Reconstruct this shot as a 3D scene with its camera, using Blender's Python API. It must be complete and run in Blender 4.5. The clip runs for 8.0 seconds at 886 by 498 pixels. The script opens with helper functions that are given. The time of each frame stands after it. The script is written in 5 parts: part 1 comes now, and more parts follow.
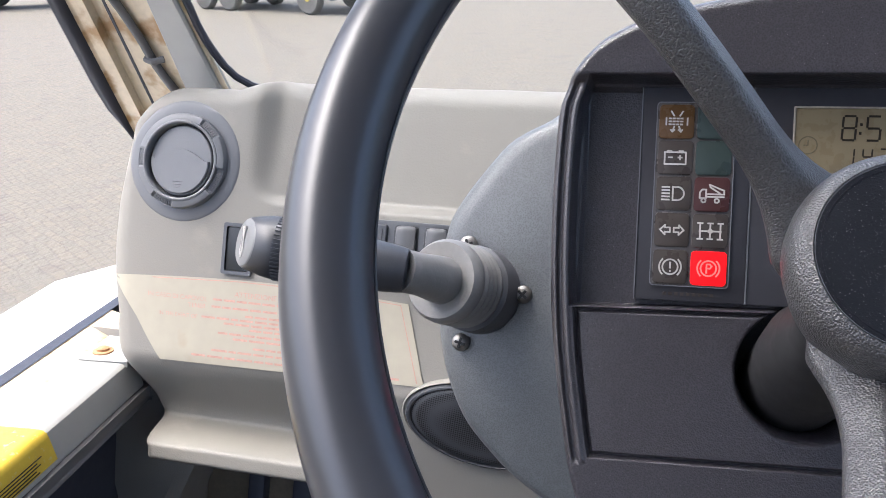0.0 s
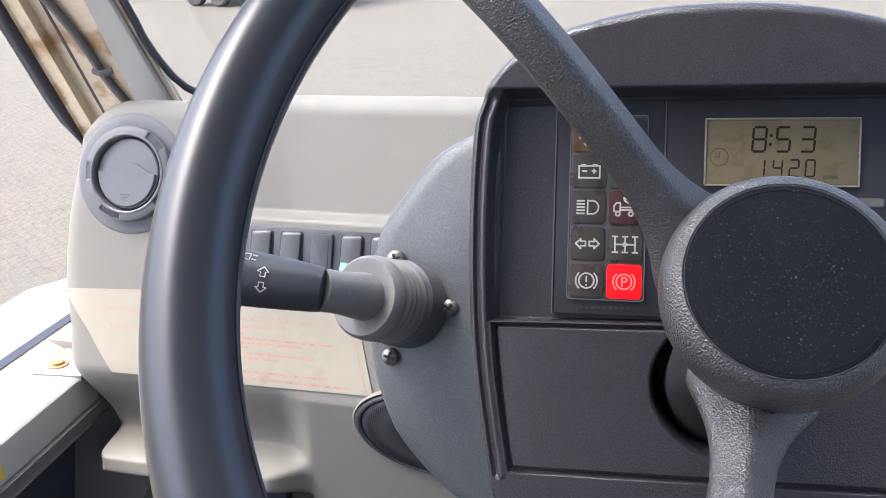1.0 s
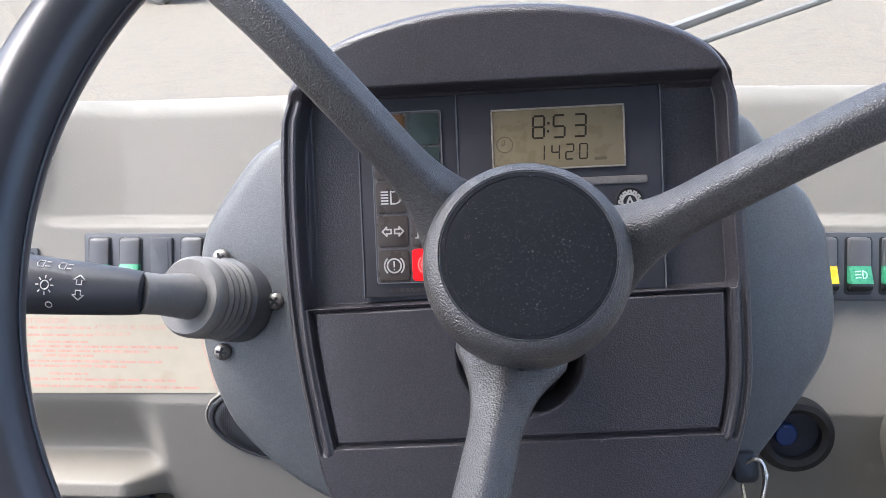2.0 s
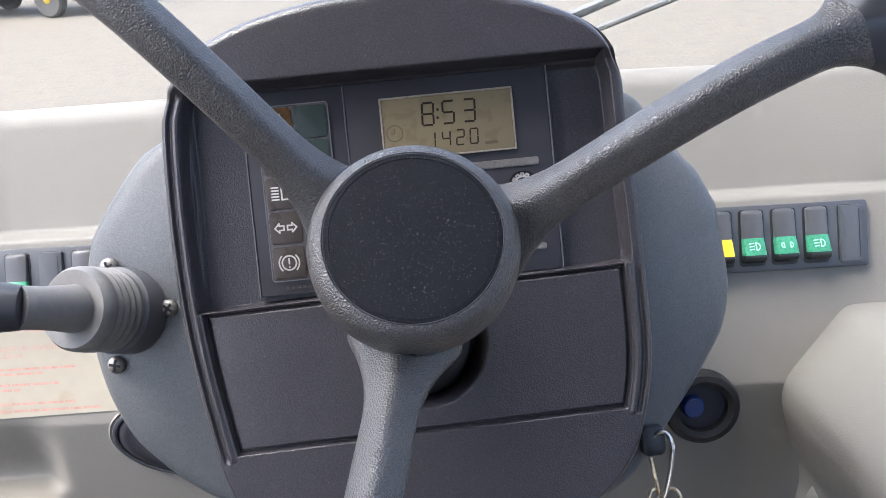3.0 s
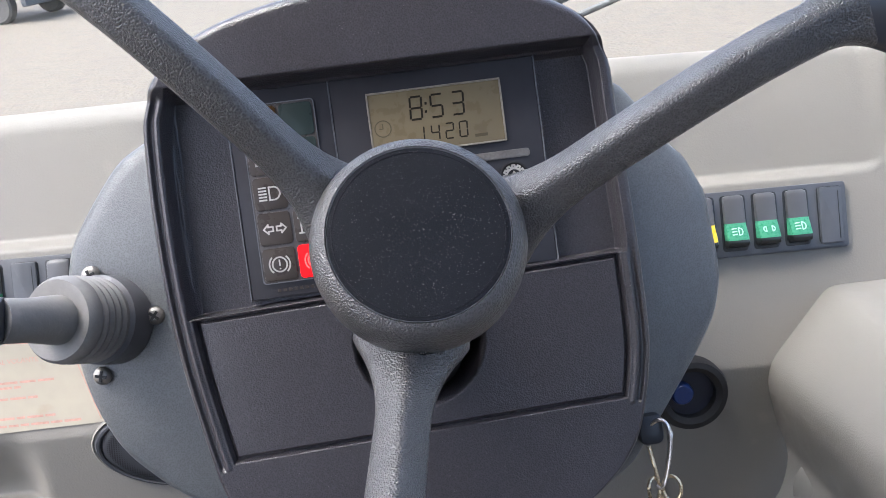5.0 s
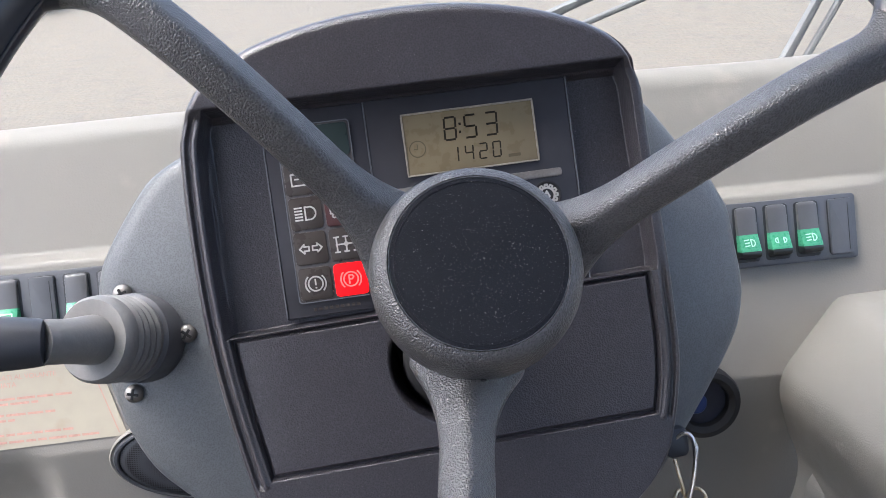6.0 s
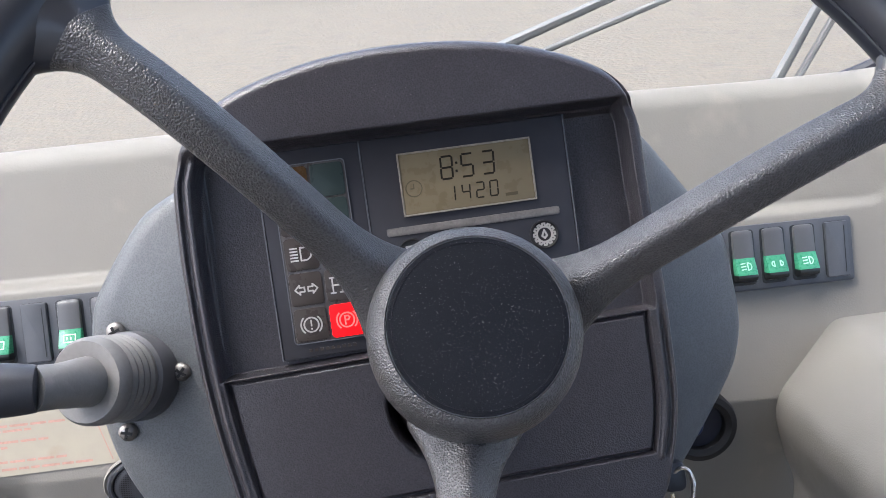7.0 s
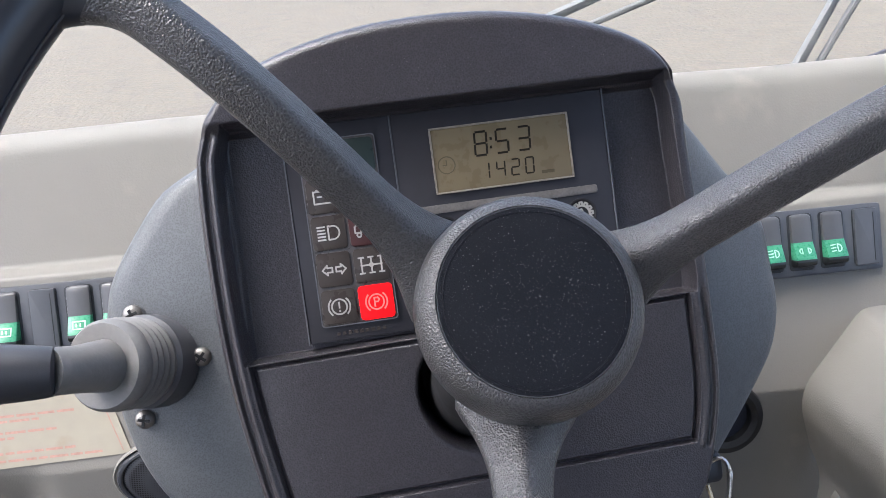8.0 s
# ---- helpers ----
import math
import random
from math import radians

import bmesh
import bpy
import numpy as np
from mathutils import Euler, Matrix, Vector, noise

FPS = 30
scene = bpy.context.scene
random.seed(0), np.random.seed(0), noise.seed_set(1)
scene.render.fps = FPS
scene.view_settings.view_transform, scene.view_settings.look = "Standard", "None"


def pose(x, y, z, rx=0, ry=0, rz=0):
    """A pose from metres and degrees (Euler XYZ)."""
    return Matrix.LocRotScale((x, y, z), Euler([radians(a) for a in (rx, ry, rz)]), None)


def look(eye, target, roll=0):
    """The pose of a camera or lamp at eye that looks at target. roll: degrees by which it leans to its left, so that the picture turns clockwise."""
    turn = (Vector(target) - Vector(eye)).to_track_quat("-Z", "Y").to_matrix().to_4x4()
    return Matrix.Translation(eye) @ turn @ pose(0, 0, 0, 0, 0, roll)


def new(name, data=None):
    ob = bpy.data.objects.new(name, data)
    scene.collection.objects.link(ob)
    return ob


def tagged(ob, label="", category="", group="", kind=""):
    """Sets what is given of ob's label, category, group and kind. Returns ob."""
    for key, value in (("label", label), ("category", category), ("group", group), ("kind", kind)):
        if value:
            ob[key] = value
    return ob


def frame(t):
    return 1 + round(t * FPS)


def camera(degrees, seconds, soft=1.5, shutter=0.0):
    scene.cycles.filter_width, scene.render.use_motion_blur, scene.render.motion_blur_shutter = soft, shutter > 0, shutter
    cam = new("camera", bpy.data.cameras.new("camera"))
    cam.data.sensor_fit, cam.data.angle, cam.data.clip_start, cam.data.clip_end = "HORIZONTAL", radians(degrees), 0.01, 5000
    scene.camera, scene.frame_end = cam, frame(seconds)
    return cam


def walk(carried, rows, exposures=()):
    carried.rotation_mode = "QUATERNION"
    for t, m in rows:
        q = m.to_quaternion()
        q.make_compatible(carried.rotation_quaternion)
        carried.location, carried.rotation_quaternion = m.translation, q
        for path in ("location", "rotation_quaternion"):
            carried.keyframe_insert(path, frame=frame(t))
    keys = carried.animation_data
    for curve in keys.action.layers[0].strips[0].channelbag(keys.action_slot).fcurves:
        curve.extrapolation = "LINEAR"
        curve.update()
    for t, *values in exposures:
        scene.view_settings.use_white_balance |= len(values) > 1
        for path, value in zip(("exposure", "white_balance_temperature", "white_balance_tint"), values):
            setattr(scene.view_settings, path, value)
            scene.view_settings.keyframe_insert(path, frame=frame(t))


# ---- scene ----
cam = camera(55.0, 8.0, soft=0.8)
# The dashboard leans away from the driver; its own frame has the display's corner as origin.
DASH = pose(0, 0, 2.75, -22, 0, 0)
PATH = [
    (0, (-0.075, -0.466, -0.079), (-0.524, 1.483, -0.087), 2.7),
    (0.5, (-0.06, -0.433, -0.09), (-0.514, 1.514, -0.099), 2.2),
    (1, (-0.034, -0.456, -0.064), (-0.475, 1.495, -0.09), 1.5),
    (1.5, (-0.002, -0.465, -0.064), (-0.361, 1.502, -0.106), 0.1),
    (2, (0.012, -0.481, -0.063), (-0.165, 1.51, -0.117), -2.3),
    (3.5, (0.026, -0.463, -0.072), (0.062, 1.535, -0.141), -6.4),
    (4, (0.025, -0.452, -0.069), (0.08, 1.546, -0.153), -6.9),
    (5.5, (-0.005, -0.473, -0.067), (0.102, 1.523, -0.145), -7.7),
    (6, (-0.017, -0.47, -0.055), (0.11, 1.524, -0.141), -7.7),
    (6.5, (-0.009, -0.468, -0.033), (0.124, 1.525, -0.134), -7.8),
    (7, (-0.015, -0.465, -0.03), (0.125, 1.527, -0.132), -7.8),
    (7.5, (-0.031, -0.458, -0.033), (0.114, 1.534, -0.139), -7.7),
    (8, (-0.035, -0.445, -0.038), (0.116, 1.546, -0.146), -7.6),
]
walk(cam, [(t, DASH @ look(eye, target, roll)) for t, eye, target, roll in PATH], [(0, 2.14, 6120, 10), (1.5, 2.32, 6120, 10), (2.2, 2.40, 6120, 10), (4, 2.41, 6120, 10), (6, 2.24, 6120, 10), (8, 2.15, 6120, 10)])

# ---- world and light ----
world = bpy.data.worlds.new("world")
scene.world = world
world.use_nodes = True
wn = world.node_tree.nodes
sky = wn.new("ShaderNodeTexSky")
sky.sky_type = "NISHITA"
sky.sun_disc = False
sky.sun_elevation = radians(63)
sky.sun_rotation = radians(-96)
sky.air_density, sky.dust_density = 0.8, 6.0
world.node_tree.links.new(sky.outputs[0], wn["Background"].inputs[0])
wn["Background"].inputs[1].default_value = 0.15
sun = new("sun", bpy.data.lights.new("sun", "SUN"))
sun.data.energy, sun.data.angle, sun.data.color = 1.0, radians(50), (1.0, 0.98, 0.96)
sun.matrix_world = look((-3.8, -0.4, 8.1), (0, 0, 0))

# ---- frames of reference ----
FACE = DASH @ pose(0, 0.235, -0.062, 0, 2.2, 0)          # front of the dashboard, its ledge at z = 0
WHEEL = DASH @ pose(0.0165, -0.193, -0.0622, 90 - 20.5, 0, 2.0)  # plane of the steering wheel's rim, z towards the driver
HOME = Matrix.Identity(4)


# ---- materials ----
def mat(name, color, rough=0.5, metal=0.0, grain=0.0, grain_size=0.0014, vary=0.06, vary_size=0.05, wear=None, wear_at=0.62,
        wear_size=0.02, spec=0.5, random=0.0, leather=False, uneven=0.07, ior=1.5, grain_glint=0.0):
    """Painted, moulded or metal surface: colour drift at two scales, fine relief, optional stains of another colour.
    Last argument: how far leather grain tops are paled over the furrows, as painted glints."""
    m = bpy.data.materials.new(name)
    m.use_nodes = True
    n, link = m.node_tree.nodes, m.node_tree.links.new
    bsdf = n["Principled BSDF"]
    co = n.new("ShaderNodeTexCoord")
    big = n.new("ShaderNodeTexNoise")
    big.inputs["Scale"].default_value, big.inputs["Detail"].default_value = 1 / vary_size, 5
    link(co.outputs["Object"], big.inputs["Vector"])
    fine = n.new("ShaderNodeTexNoise")
    fine.inputs["Scale"].default_value, fine.inputs["Detail"].default_value = 6 / vary_size, 4
    link(co.outputs["Object"], fine.inputs["Vector"])
    mixed = n.new("ShaderNodeMath")
    mixed.operation = "ADD"
    link(big.outputs["Fac"], mixed.inputs[0])
    link(fine.outputs["Fac"], mixed.inputs[1])
    span = n.new("ShaderNodeMapRange")
    span.inputs["From Min"].default_value, span.inputs["From Max"].default_value = 0.6, 1.4
    span.inputs["To Min"].default_value, span.inputs["To Max"].default_value = 1 - vary, 1 + vary
    link(mixed.outputs[0], span.inputs["Value"])
    value = span.outputs[0]
    if random:
        info = n.new("ShaderNodeObjectInfo")
        r = n.new("ShaderNodeMapRange")
        r.inputs["To Min"].default_value, r.inputs["To Max"].default_value = 1 - random, 1 + random
        link(info.outputs["Random"], r.inputs["Value"])
        times = n.new("ShaderNodeMath")
        times.operation = "MULTIPLY"
        link(value, times.inputs[0])
        link(r.outputs[0], times.inputs[1])
        value = times.outputs[0]
    tint = n.new("ShaderNodeVectorMath")
    tint.operation = "SCALE"
    tint.inputs[0].default_value = color
    link(value, tint.inputs["Scale"])
    out = tint.outputs[0]
    if wear:
        spots = n.new("ShaderNodeTexNoise")
        spots.inputs["Scale"].default_value, spots.inputs["Detail"].default_value = 1 / wear_size, 8
        link(co.outputs["Object"], spots.inputs["Vector"])
        ramp = n.new("ShaderNodeMapRange")
        ramp.inputs["From Min"].default_value, ramp.inputs["From Max"].default_value = wear_at - 0.06, wear_at + 0.06
        link(spots.outputs["Fac"], ramp.inputs["Value"])
        mix = n.new("ShaderNodeMix")
        mix.data_type = "RGBA"
        link(ramp.outputs[0], mix.inputs[0])
        link(out, mix.inputs[6])
        mix.inputs[7].default_value = (*wear, 1)
        out = mix.outputs[2]
    link(out, bsdf.inputs["Base Color"])
    bsdf.inputs["Metallic"].default_value = metal
    bsdf.inputs["Specular IOR Level"].default_value = spec
    bsdf.inputs["IOR"].default_value = ior
    gloss = n.new("ShaderNodeMapRange")
    gloss.inputs["From Min"].default_value, gloss.inputs["From Max"].default_value = 0.3, 0.7
    gloss.inputs["To Min"].default_value, gloss.inputs["To Max"].default_value = max(0.03, rough - uneven), min(1, rough + uneven)
    link(fine.outputs["Fac"], gloss.inputs["Value"])
    link(gloss.outputs[0], bsdf.inputs["Roughness"])
    if grain:
        if leather:
            cells = n.new("ShaderNodeTexVoronoi")
            cells.feature = "SMOOTH_F1"
            cells.inputs["Scale"].default_value = 1 / grain_size
            cells.inputs["Smoothness"].default_value = 0.35
            warp = n.new("ShaderNodeTexNoise")
            warp.inputs["Scale"].default_value = 0.5 / grain_size
            add = n.new("ShaderNodeMixRGB")
            add.blend_type, add.inputs[0].default_value = "ADD", 0.55 * grain_size
            link(co.outputs["Object"], warp.inputs["Vector"])
            link(co.outputs["Object"], add.inputs[1])
            link(warp.outputs["Color"], add.inputs[2])
            link(add.outputs[0], cells.inputs["Vector"])
            height = cells.outputs["Distance"]
            # glints of the grain, painted into the base colour
            tops = n.new("ShaderNodeMapRange")
            tops.inputs["From Min"].default_value, tops.inputs["From Max"].default_value = 0.15, 0.65
            tops.inputs["To Min"].default_value, tops.inputs["To Max"].default_value = 1 - grain_glint, 1 + grain_glint
            link(height, tops.inputs["Value"])
            shade = n.new("ShaderNodeVectorMath")
            shade.operation = "SCALE"
            link(out, shade.inputs[0])
            link(tops.outputs[0], shade.inputs["Scale"])
            link(shade.outputs[0], bsdf.inputs["Base Color"])
        else:
            cells = n.new("ShaderNodeTexNoise")
            cells.inputs["Scale"].default_value, cells.inputs["Detail"].default_value = 1 / grain_size, 3
            link(co.outputs["Object"], cells.inputs["Vector"])
            height = cells.outputs["Fac"]
        bump = n.new("ShaderNodeBump")
        bump.inputs["Strength"].default_value, bump.inputs["Distance"].default_value = grain, grain_size * 0.6
        link(height, bump.inputs["Height"])
        link(bump.outputs[0], bsdf.inputs["Normal"])
    return m


def glowing(name, color, strength):
    m = mat(name, color, 0.45, vary=0.03, spec=0.12)
    bsdf = m.node_tree.nodes["Principled BSDF"]
    bsdf.inputs["Emission Color"].default_value = (*color, 1)
    bsdf.inputs["Emission Strength"].default_value = strength
    return m


def perforated(name, color, pitch):
    """Dark sheet with a fine regular grid of holes."""
    m = mat(name, color, 0.45, spec=0.3, vary=0.08)
    n, link = m.node_tree.nodes, m.node_tree.links.new
    bsdf = n["Principled BSDF"]
    base = bsdf.inputs["Base Color"].links[0].from_socket
    co = n.new("ShaderNodeTexCoord")
    holes = n.new("ShaderNodeTexVoronoi")
    holes.inputs["Scale"].default_value, holes.inputs["Randomness"].default_value = 1 / pitch, 0.0
    link(co.outputs["Object"], holes.inputs["Vector"])
    edge = n.new("ShaderNodeMapRange")
    edge.inputs["From Min"].default_value, edge.inputs["From Max"].default_value = 0.30, 0.48
    edge.inputs["To Min"].default_value, edge.inputs["To Max"].default_value = 0.08, 1.0
    link(holes.outputs["Distance"], edge.inputs["Value"])
    dim = n.new("ShaderNodeVectorMath")
    dim.operation = "SCALE"
    link(base, dim.inputs[0])
    link(edge.outputs[0], dim.inputs["Scale"])
    link(dim.outputs[0], bsdf.inputs["Base Color"])
    return m


def clear(name, color=(1, 1, 1), rough=0.0):
    m = bpy.data.materials.new(name)
    m.use_nodes = True
    bsdf = m.node_tree.nodes["Principled BSDF"]
    bsdf.inputs["Base Color"].default_value = (*color, 1)
    bsdf.inputs["Transmission Weight"].default_value = 1
    bsdf.inputs["Roughness"].default_value = rough
    bsdf.inputs["IOR"].default_value = 1.45
    return m


BEIGE = mat("beige_plastic", (0.200, 0.190, 0.168), 0.6, grain=0.25, grain_size=0.0016, vary=0.035, vary_size=0.12, wear=(0.245, 0.228, 0.196), wear_at=0.68, wear_size=0.06)
CONSOLE = mat("grey_beige_plastic", (0.212, 0.202, 0.183), 0.55, grain=0.25, vary=0.04, vary_size=0.1)
POD = mat("black_grained_plastic", (0.0350, 0.0325, 0.0370), 0.29, grain=0.40, grain_size=0.0009, leather=True, grain_glint=0.32, vary=0.10, wear=(0.20, 0.19, 0.185), wear_at=0.735, wear_size=0.0009, spec=0.6, ior=1.5, uneven=0.015)
SHROUD = mat("slate_grained_plastic", (0.095, 0.102, 0.107), 0.40, grain=0.26, grain_size=0.0009, leather=True, grain_glint=0.22, vary=0.08)
WHEELSKIN = mat("black_grained_wheel", (0.054, 0.0525, 0.053), 0.32, grain=0.9, grain_size=0.00078, leather=True, grain_glint=0.5, vary=0.08, spec=0.8, ior=1.55, uneven=0.015)
RIMSKIN = mat("worn_black_rim", (0.034, 0.037, 0.046), 0.31, vary=0.02, vary_size=0.06, spec=0.65, uneven=0.004)
CAPSKIN = mat("dusty_black_cap", (0.013, 0.0145, 0.019), 0.5, grain=0.7, grain_size=0.0007, vary=0.1, wear=(0.30, 0.295, 0.29), wear_at=0.70, wear_size=0.0007, spec=0.14)
PANEL = mat("matt_black_panel", (0.038, 0.038, 0.044), 0.38, spec=0.3, vary=0.1, grain=0.08, grain_size=0.0008, wear=(0.10, 0.1, 0.1), wear_at=0.78, wear_size=0.0016)
LINE = mat("grey_edge_line", (0.13, 0.137, 0.15), 0.4)
STRIP = mat("smoked_strip", (0.075, 0.068, 0.066), 0.3, vary=0.05)
TILE_AMBER = mat("tile_amber", (0.095, 0.052, 0.022), 0.3, spec=0.22)
TILE_GREEN = mat("tile_green", (0.035, 0.050, 0.047), 0.3, spec=0.22)
TILE_RED = mat("tile_red", (0.060, 0.026, 0.026), 0.3, spec=0.22)
TILE_BROWN = mat("tile_brown", (0.055, 0.047, 0.043), 0.3, spec=0.22)
RED_LIT = glowing("red_lit", (0.55, 0.0025, 0.004), 0.75)
RED_MARK = glowing("red_mark", (0.62, 0.06, 0.055), 0.7)
MARK = mat("white_mark", (0.50, 0.485, 0.46), 0.5, vary=0.1, vary_size=0.004)
LCD = mat("display_glass", (0.192, 0.158, 0.098), 0.3, spec=0.2, vary=0.05, vary_size=0.05)
LCDRIM = mat("display_rim", (0.30, 0.27, 0.22), 0.35, vary=0.4, vary_size=0.004)
INK = mat("display_ink", (0.026, 0.022, 0.016), 0.4, spec=0.12)
INK_FAINT = mat("display_ink_faint", (0.115, 0.098, 0.06), 0.4, spec=0.2)
SLOT = mat("translucent_bar", (0.16, 0.15, 0.14), 0.35, vary=0.3, vary_size=0.006)
RUBBER = mat("grey_rubber", (0.185, 0.182, 0.178), 0.5, grain=0.15, grain_size=0.002, vary=0.12, vary_size=0.02, wear=(0.22, 0.215, 0.21), wear_at=0.66, wear_size=0.01)
STALKBLACK = mat("stalk_black", (0.034, 0.037, 0.044), 0.42, grain=0.1, grain_size=0.001)
STEEL = mat("dull_steel", (0.30, 0.285, 0.27), 0.5, metal=1, vary=0.2, vary_size=0.004)
# near-black that paints the shade of slots and throats; also for black parts
DARKHOLE = mat("dark_hole", (0.012, 0.012, 0.013), 0.6)
SWITCHGREY = mat("switch_grey", (0.068, 0.073, 0.083), 0.42, grain=0.2, grain_size=0.001, vary=0.08)
ROCKER = mat("rocker_grey", (0.075, 0.076, 0.08), 0.36, vary=0.08)
ROCKER_END = mat("rocker_black", (0.012, 0.014, 0.015), 0.35)
GREEN_LENS = mat("green_lens", (0.05, 0.27, 0.15), 0.3, vary=0.15, vary_size=0.01)
GREEN_MARK = mat("pale_green_mark", (0.50, 0.80, 0.62), 0.4)
YELLOW_LENS = mat("yellow_lens", (0.75, 0.50, 0.03), 0.3)
VENTGREY = mat("vent_grey", (0.130, 0.135, 0.145), 0.5, grain=0.15, grain_size=0.001, vary=0.06)
PAPER = mat("cream_sticker", (0.35, 0.322, 0.253), 0.45, vary=0.07, vary_size=0.08, wear=(0.33, 0.285, 0.21), wear_at=0.68, wear_size=0.03)
PRINT = mat("faded_red_print", (0.44, 0.245, 0.20), 0.5, vary=0.25, vary_size=0.01)
WHITE = mat("white_paint", (0.32, 0.322, 0.303), 0.38, vary=0.05, vary_size=0.1, wear=(0.29, 0.265, 0.215), wear_at=0.72, wear_size=0.03)
CREAM = mat("stained_cream_paint", (0.62, 0.53, 0.385), 0.5, vary=0.12, vary_size=0.04, wear=(0.36, 0.23, 0.11), wear_at=0.57, wear_size=0.035)
BODYWHITE = mat("body_white_paint", (0.74, 0.74, 0.73), 0.3, vary=0.03)
SEAL = mat("black_rubber_seal", (0.016, 0.019, 0.031), 0.5, vary=0.15)
RUST = mat("rusty_steel", (0.40, 0.21, 0.10), 0.75, grain=0.5, grain_size=0.0012, vary=0.3, vary_size=0.004)
YELLOW = mat("yellow_sticker", (0.52, 0.37, 0.03), 0.45, vary=0.08, vary_size=0.02, wear=(0.50, 0.44, 0.22), wear_at=0.66, wear_size=0.006)
REAR_UNSEEN = mat("dark_rear_unseen", (0.050, 0.044, 0.043), 0.6, grain=0.2, vary=0.1)
DARKGREY = mat("dark_grey_trim", (0.11, 0.108, 0.108), 0.6, grain=0.2, vary=0.1)
# grey of the unseen roof and walls, picked for the light it bounces
LININGGREY = mat("grey_lining", (0.30, 0.285, 0.26), 0.7, vary=0.08)
MATBLACK = mat("floor_rubber", (0.17, 0.152, 0.125), 0.7, grain=0.4, grain_size=0.003, vary=0.2)
BLUE = mat("blue_plastic", (0.010, 0.030, 0.12), 0.35)
HOOKSTEEL = mat("bright_steel", (0.62, 0.58, 0.54), 0.3, metal=1, vary=0.12, vary_size=0.004)
BRASS = mat("worn_brass", (0.62, 0.50, 0.33), 0.3, metal=1, vary=0.15, vary_size=0.005)
WIPER = mat("grey_wiper", (0.13, 0.137, 0.142), 0.8, spec=0.15, vary=0.1)
# darker copy of the vent plastic, painting shade into recesses and moulded marks
VENTDARK = mat("vent_grey_shaded", (0.085, 0.088, 0.096), 0.5, vary=0.06)
KNOBEND = mat("knob_end_grey", (0.15, 0.152, 0.155), 0.5, vary=0.1)
# base ring's tone carries the shade on its turned-away side; also the sleeve seam
BOOTBASE = mat("darkened_rubber", (0.095, 0.098, 0.108), 0.45, grain=0.1, grain_size=0.001, vary=0.1, vary_size=0.02)
# tyre tone paled to carry the haze of distance
TYRE = mat("hazed_tyre", (0.085, 0.082, 0.078), 0.85, vary=0.2, vary_size=0.3)
TAN = mat("tan_stand_in", (0.20, 0.165, 0.115), 0.8, grain=0.3, grain_size=0.002, vary=0.2, vary_size=0.03)
NAVY = mat("dark_navy_panel", (0.045, 0.049, 0.066), 0.5, vary=0.15)
SPEAKERMESH = perforated("speaker_mesh", (0.042, 0.044, 0.050), 0.0019)
GLASS = clear("window_glass", (0.97, 0.985, 0.98))


# ---- mesh helpers ----
BASES = {}


def thing(name, at, base, label, category, group="", kind=""):
    """An Empty at base (in the frame `at`) that carries the parts of one thing."""
    ob = new(name)
    ob.empty_display_size = 0.05
    ob.matrix_world = at @ Matrix.Translation(base)
    BASES[ob] = Vector(base)
    return tagged(ob, label, category, group, kind)


def smooth_by_angle(me, degrees):
    flags = [True] * len(me.polygons)
    me.polygons.foreach_set("use_smooth", flags)
    bm = bmesh.new()
    bm.from_mesh(me)
    for e in bm.edges:
        e.smooth = len(e.link_faces) != 2 or e.calc_face_angle(0) < radians(degrees)
    bm.to_mesh(me)
    bm.free()


def part(name, bm, material, parent, label="", sharp=40):
    """Links a bmesh, drawn in the frame of its thing, as one mesh object under a thing or a part."""
    root = parent
    while root.parent:
        root = root.parent
    bmesh.ops.recalc_face_normals(bm, faces=bm.faces)
    bmesh.ops.translate(bm, verts=bm.verts, vec=-BASES[root])
    me = bpy.data.meshes.new(name)
    bm.to_mesh(me)
    bm.free()
    smooth_by_angle(me, sharp)
    me.materials.append(material)
    ob = new(name, me)
    ob.parent = parent
    return tagged(ob, label) if label else ob


def structure(name, bm, material, label, category, sharp=40, at=HOME, kind="structure"):
    bmesh.ops.recalc_face_normals(bm, faces=bm.faces)
    me = bpy.data.meshes.new(name)
    bm.to_mesh(me)
    bm.free()
    smooth_by_angle(me, sharp)
    me.materials.append(material)
    ob = new(name, me)
    ob.matrix_world = at
    BASES[ob] = Vector((0, 0, 0))
    return tagged(ob, label, category, "", kind)


def box(x0, x1, y0, y1, z0, z1, bevel=0.0, segments=2, bm=None):
    own = bmesh.new()
    bmesh.ops.create_cube(own, size=1)
    for v in own.verts:
        v.co = Vector(((x0 + x1) / 2 + v.co.x * (x1 - x0), (y0 + y1) / 2 + v.co.y * (y1 - y0), (z0 + z1) / 2 + v.co.z * (z1 - z0)))
    if bevel:
        bmesh.ops.bevel(own, geom=own.edges, offset=bevel, segments=segments, affect="EDGES", profile=0.5)
    return merge(bm, own)


def merge(bm, own):
    if bm is None:
        return own
    me = bpy.data.meshes.new("scratch")
    own.to_mesh(me)
    own.free()
    bm.from_mesh(me)
    bpy.data.meshes.remove(me)
    return bm


def loft(loops, close=True, cap_start=False, cap_end=False, bm=None):
    """A skin over loops that all have the same number of points."""
    bm = bm or bmesh.new()
    rows = [[bm.verts.new(p) for p in loop] for loop in loops]
    n = len(rows[0])
    for a, b in zip(rows, rows[1:]):
        for i in range(n if close else n - 1):
            j = (i + 1) % n
            bm.faces.new((a[i], a[j], b[j], b[i]))
    if cap_start:
        bm.faces.new(rows[0])
    if cap_end:
        bm.faces.new(rows[-1])
    return bm


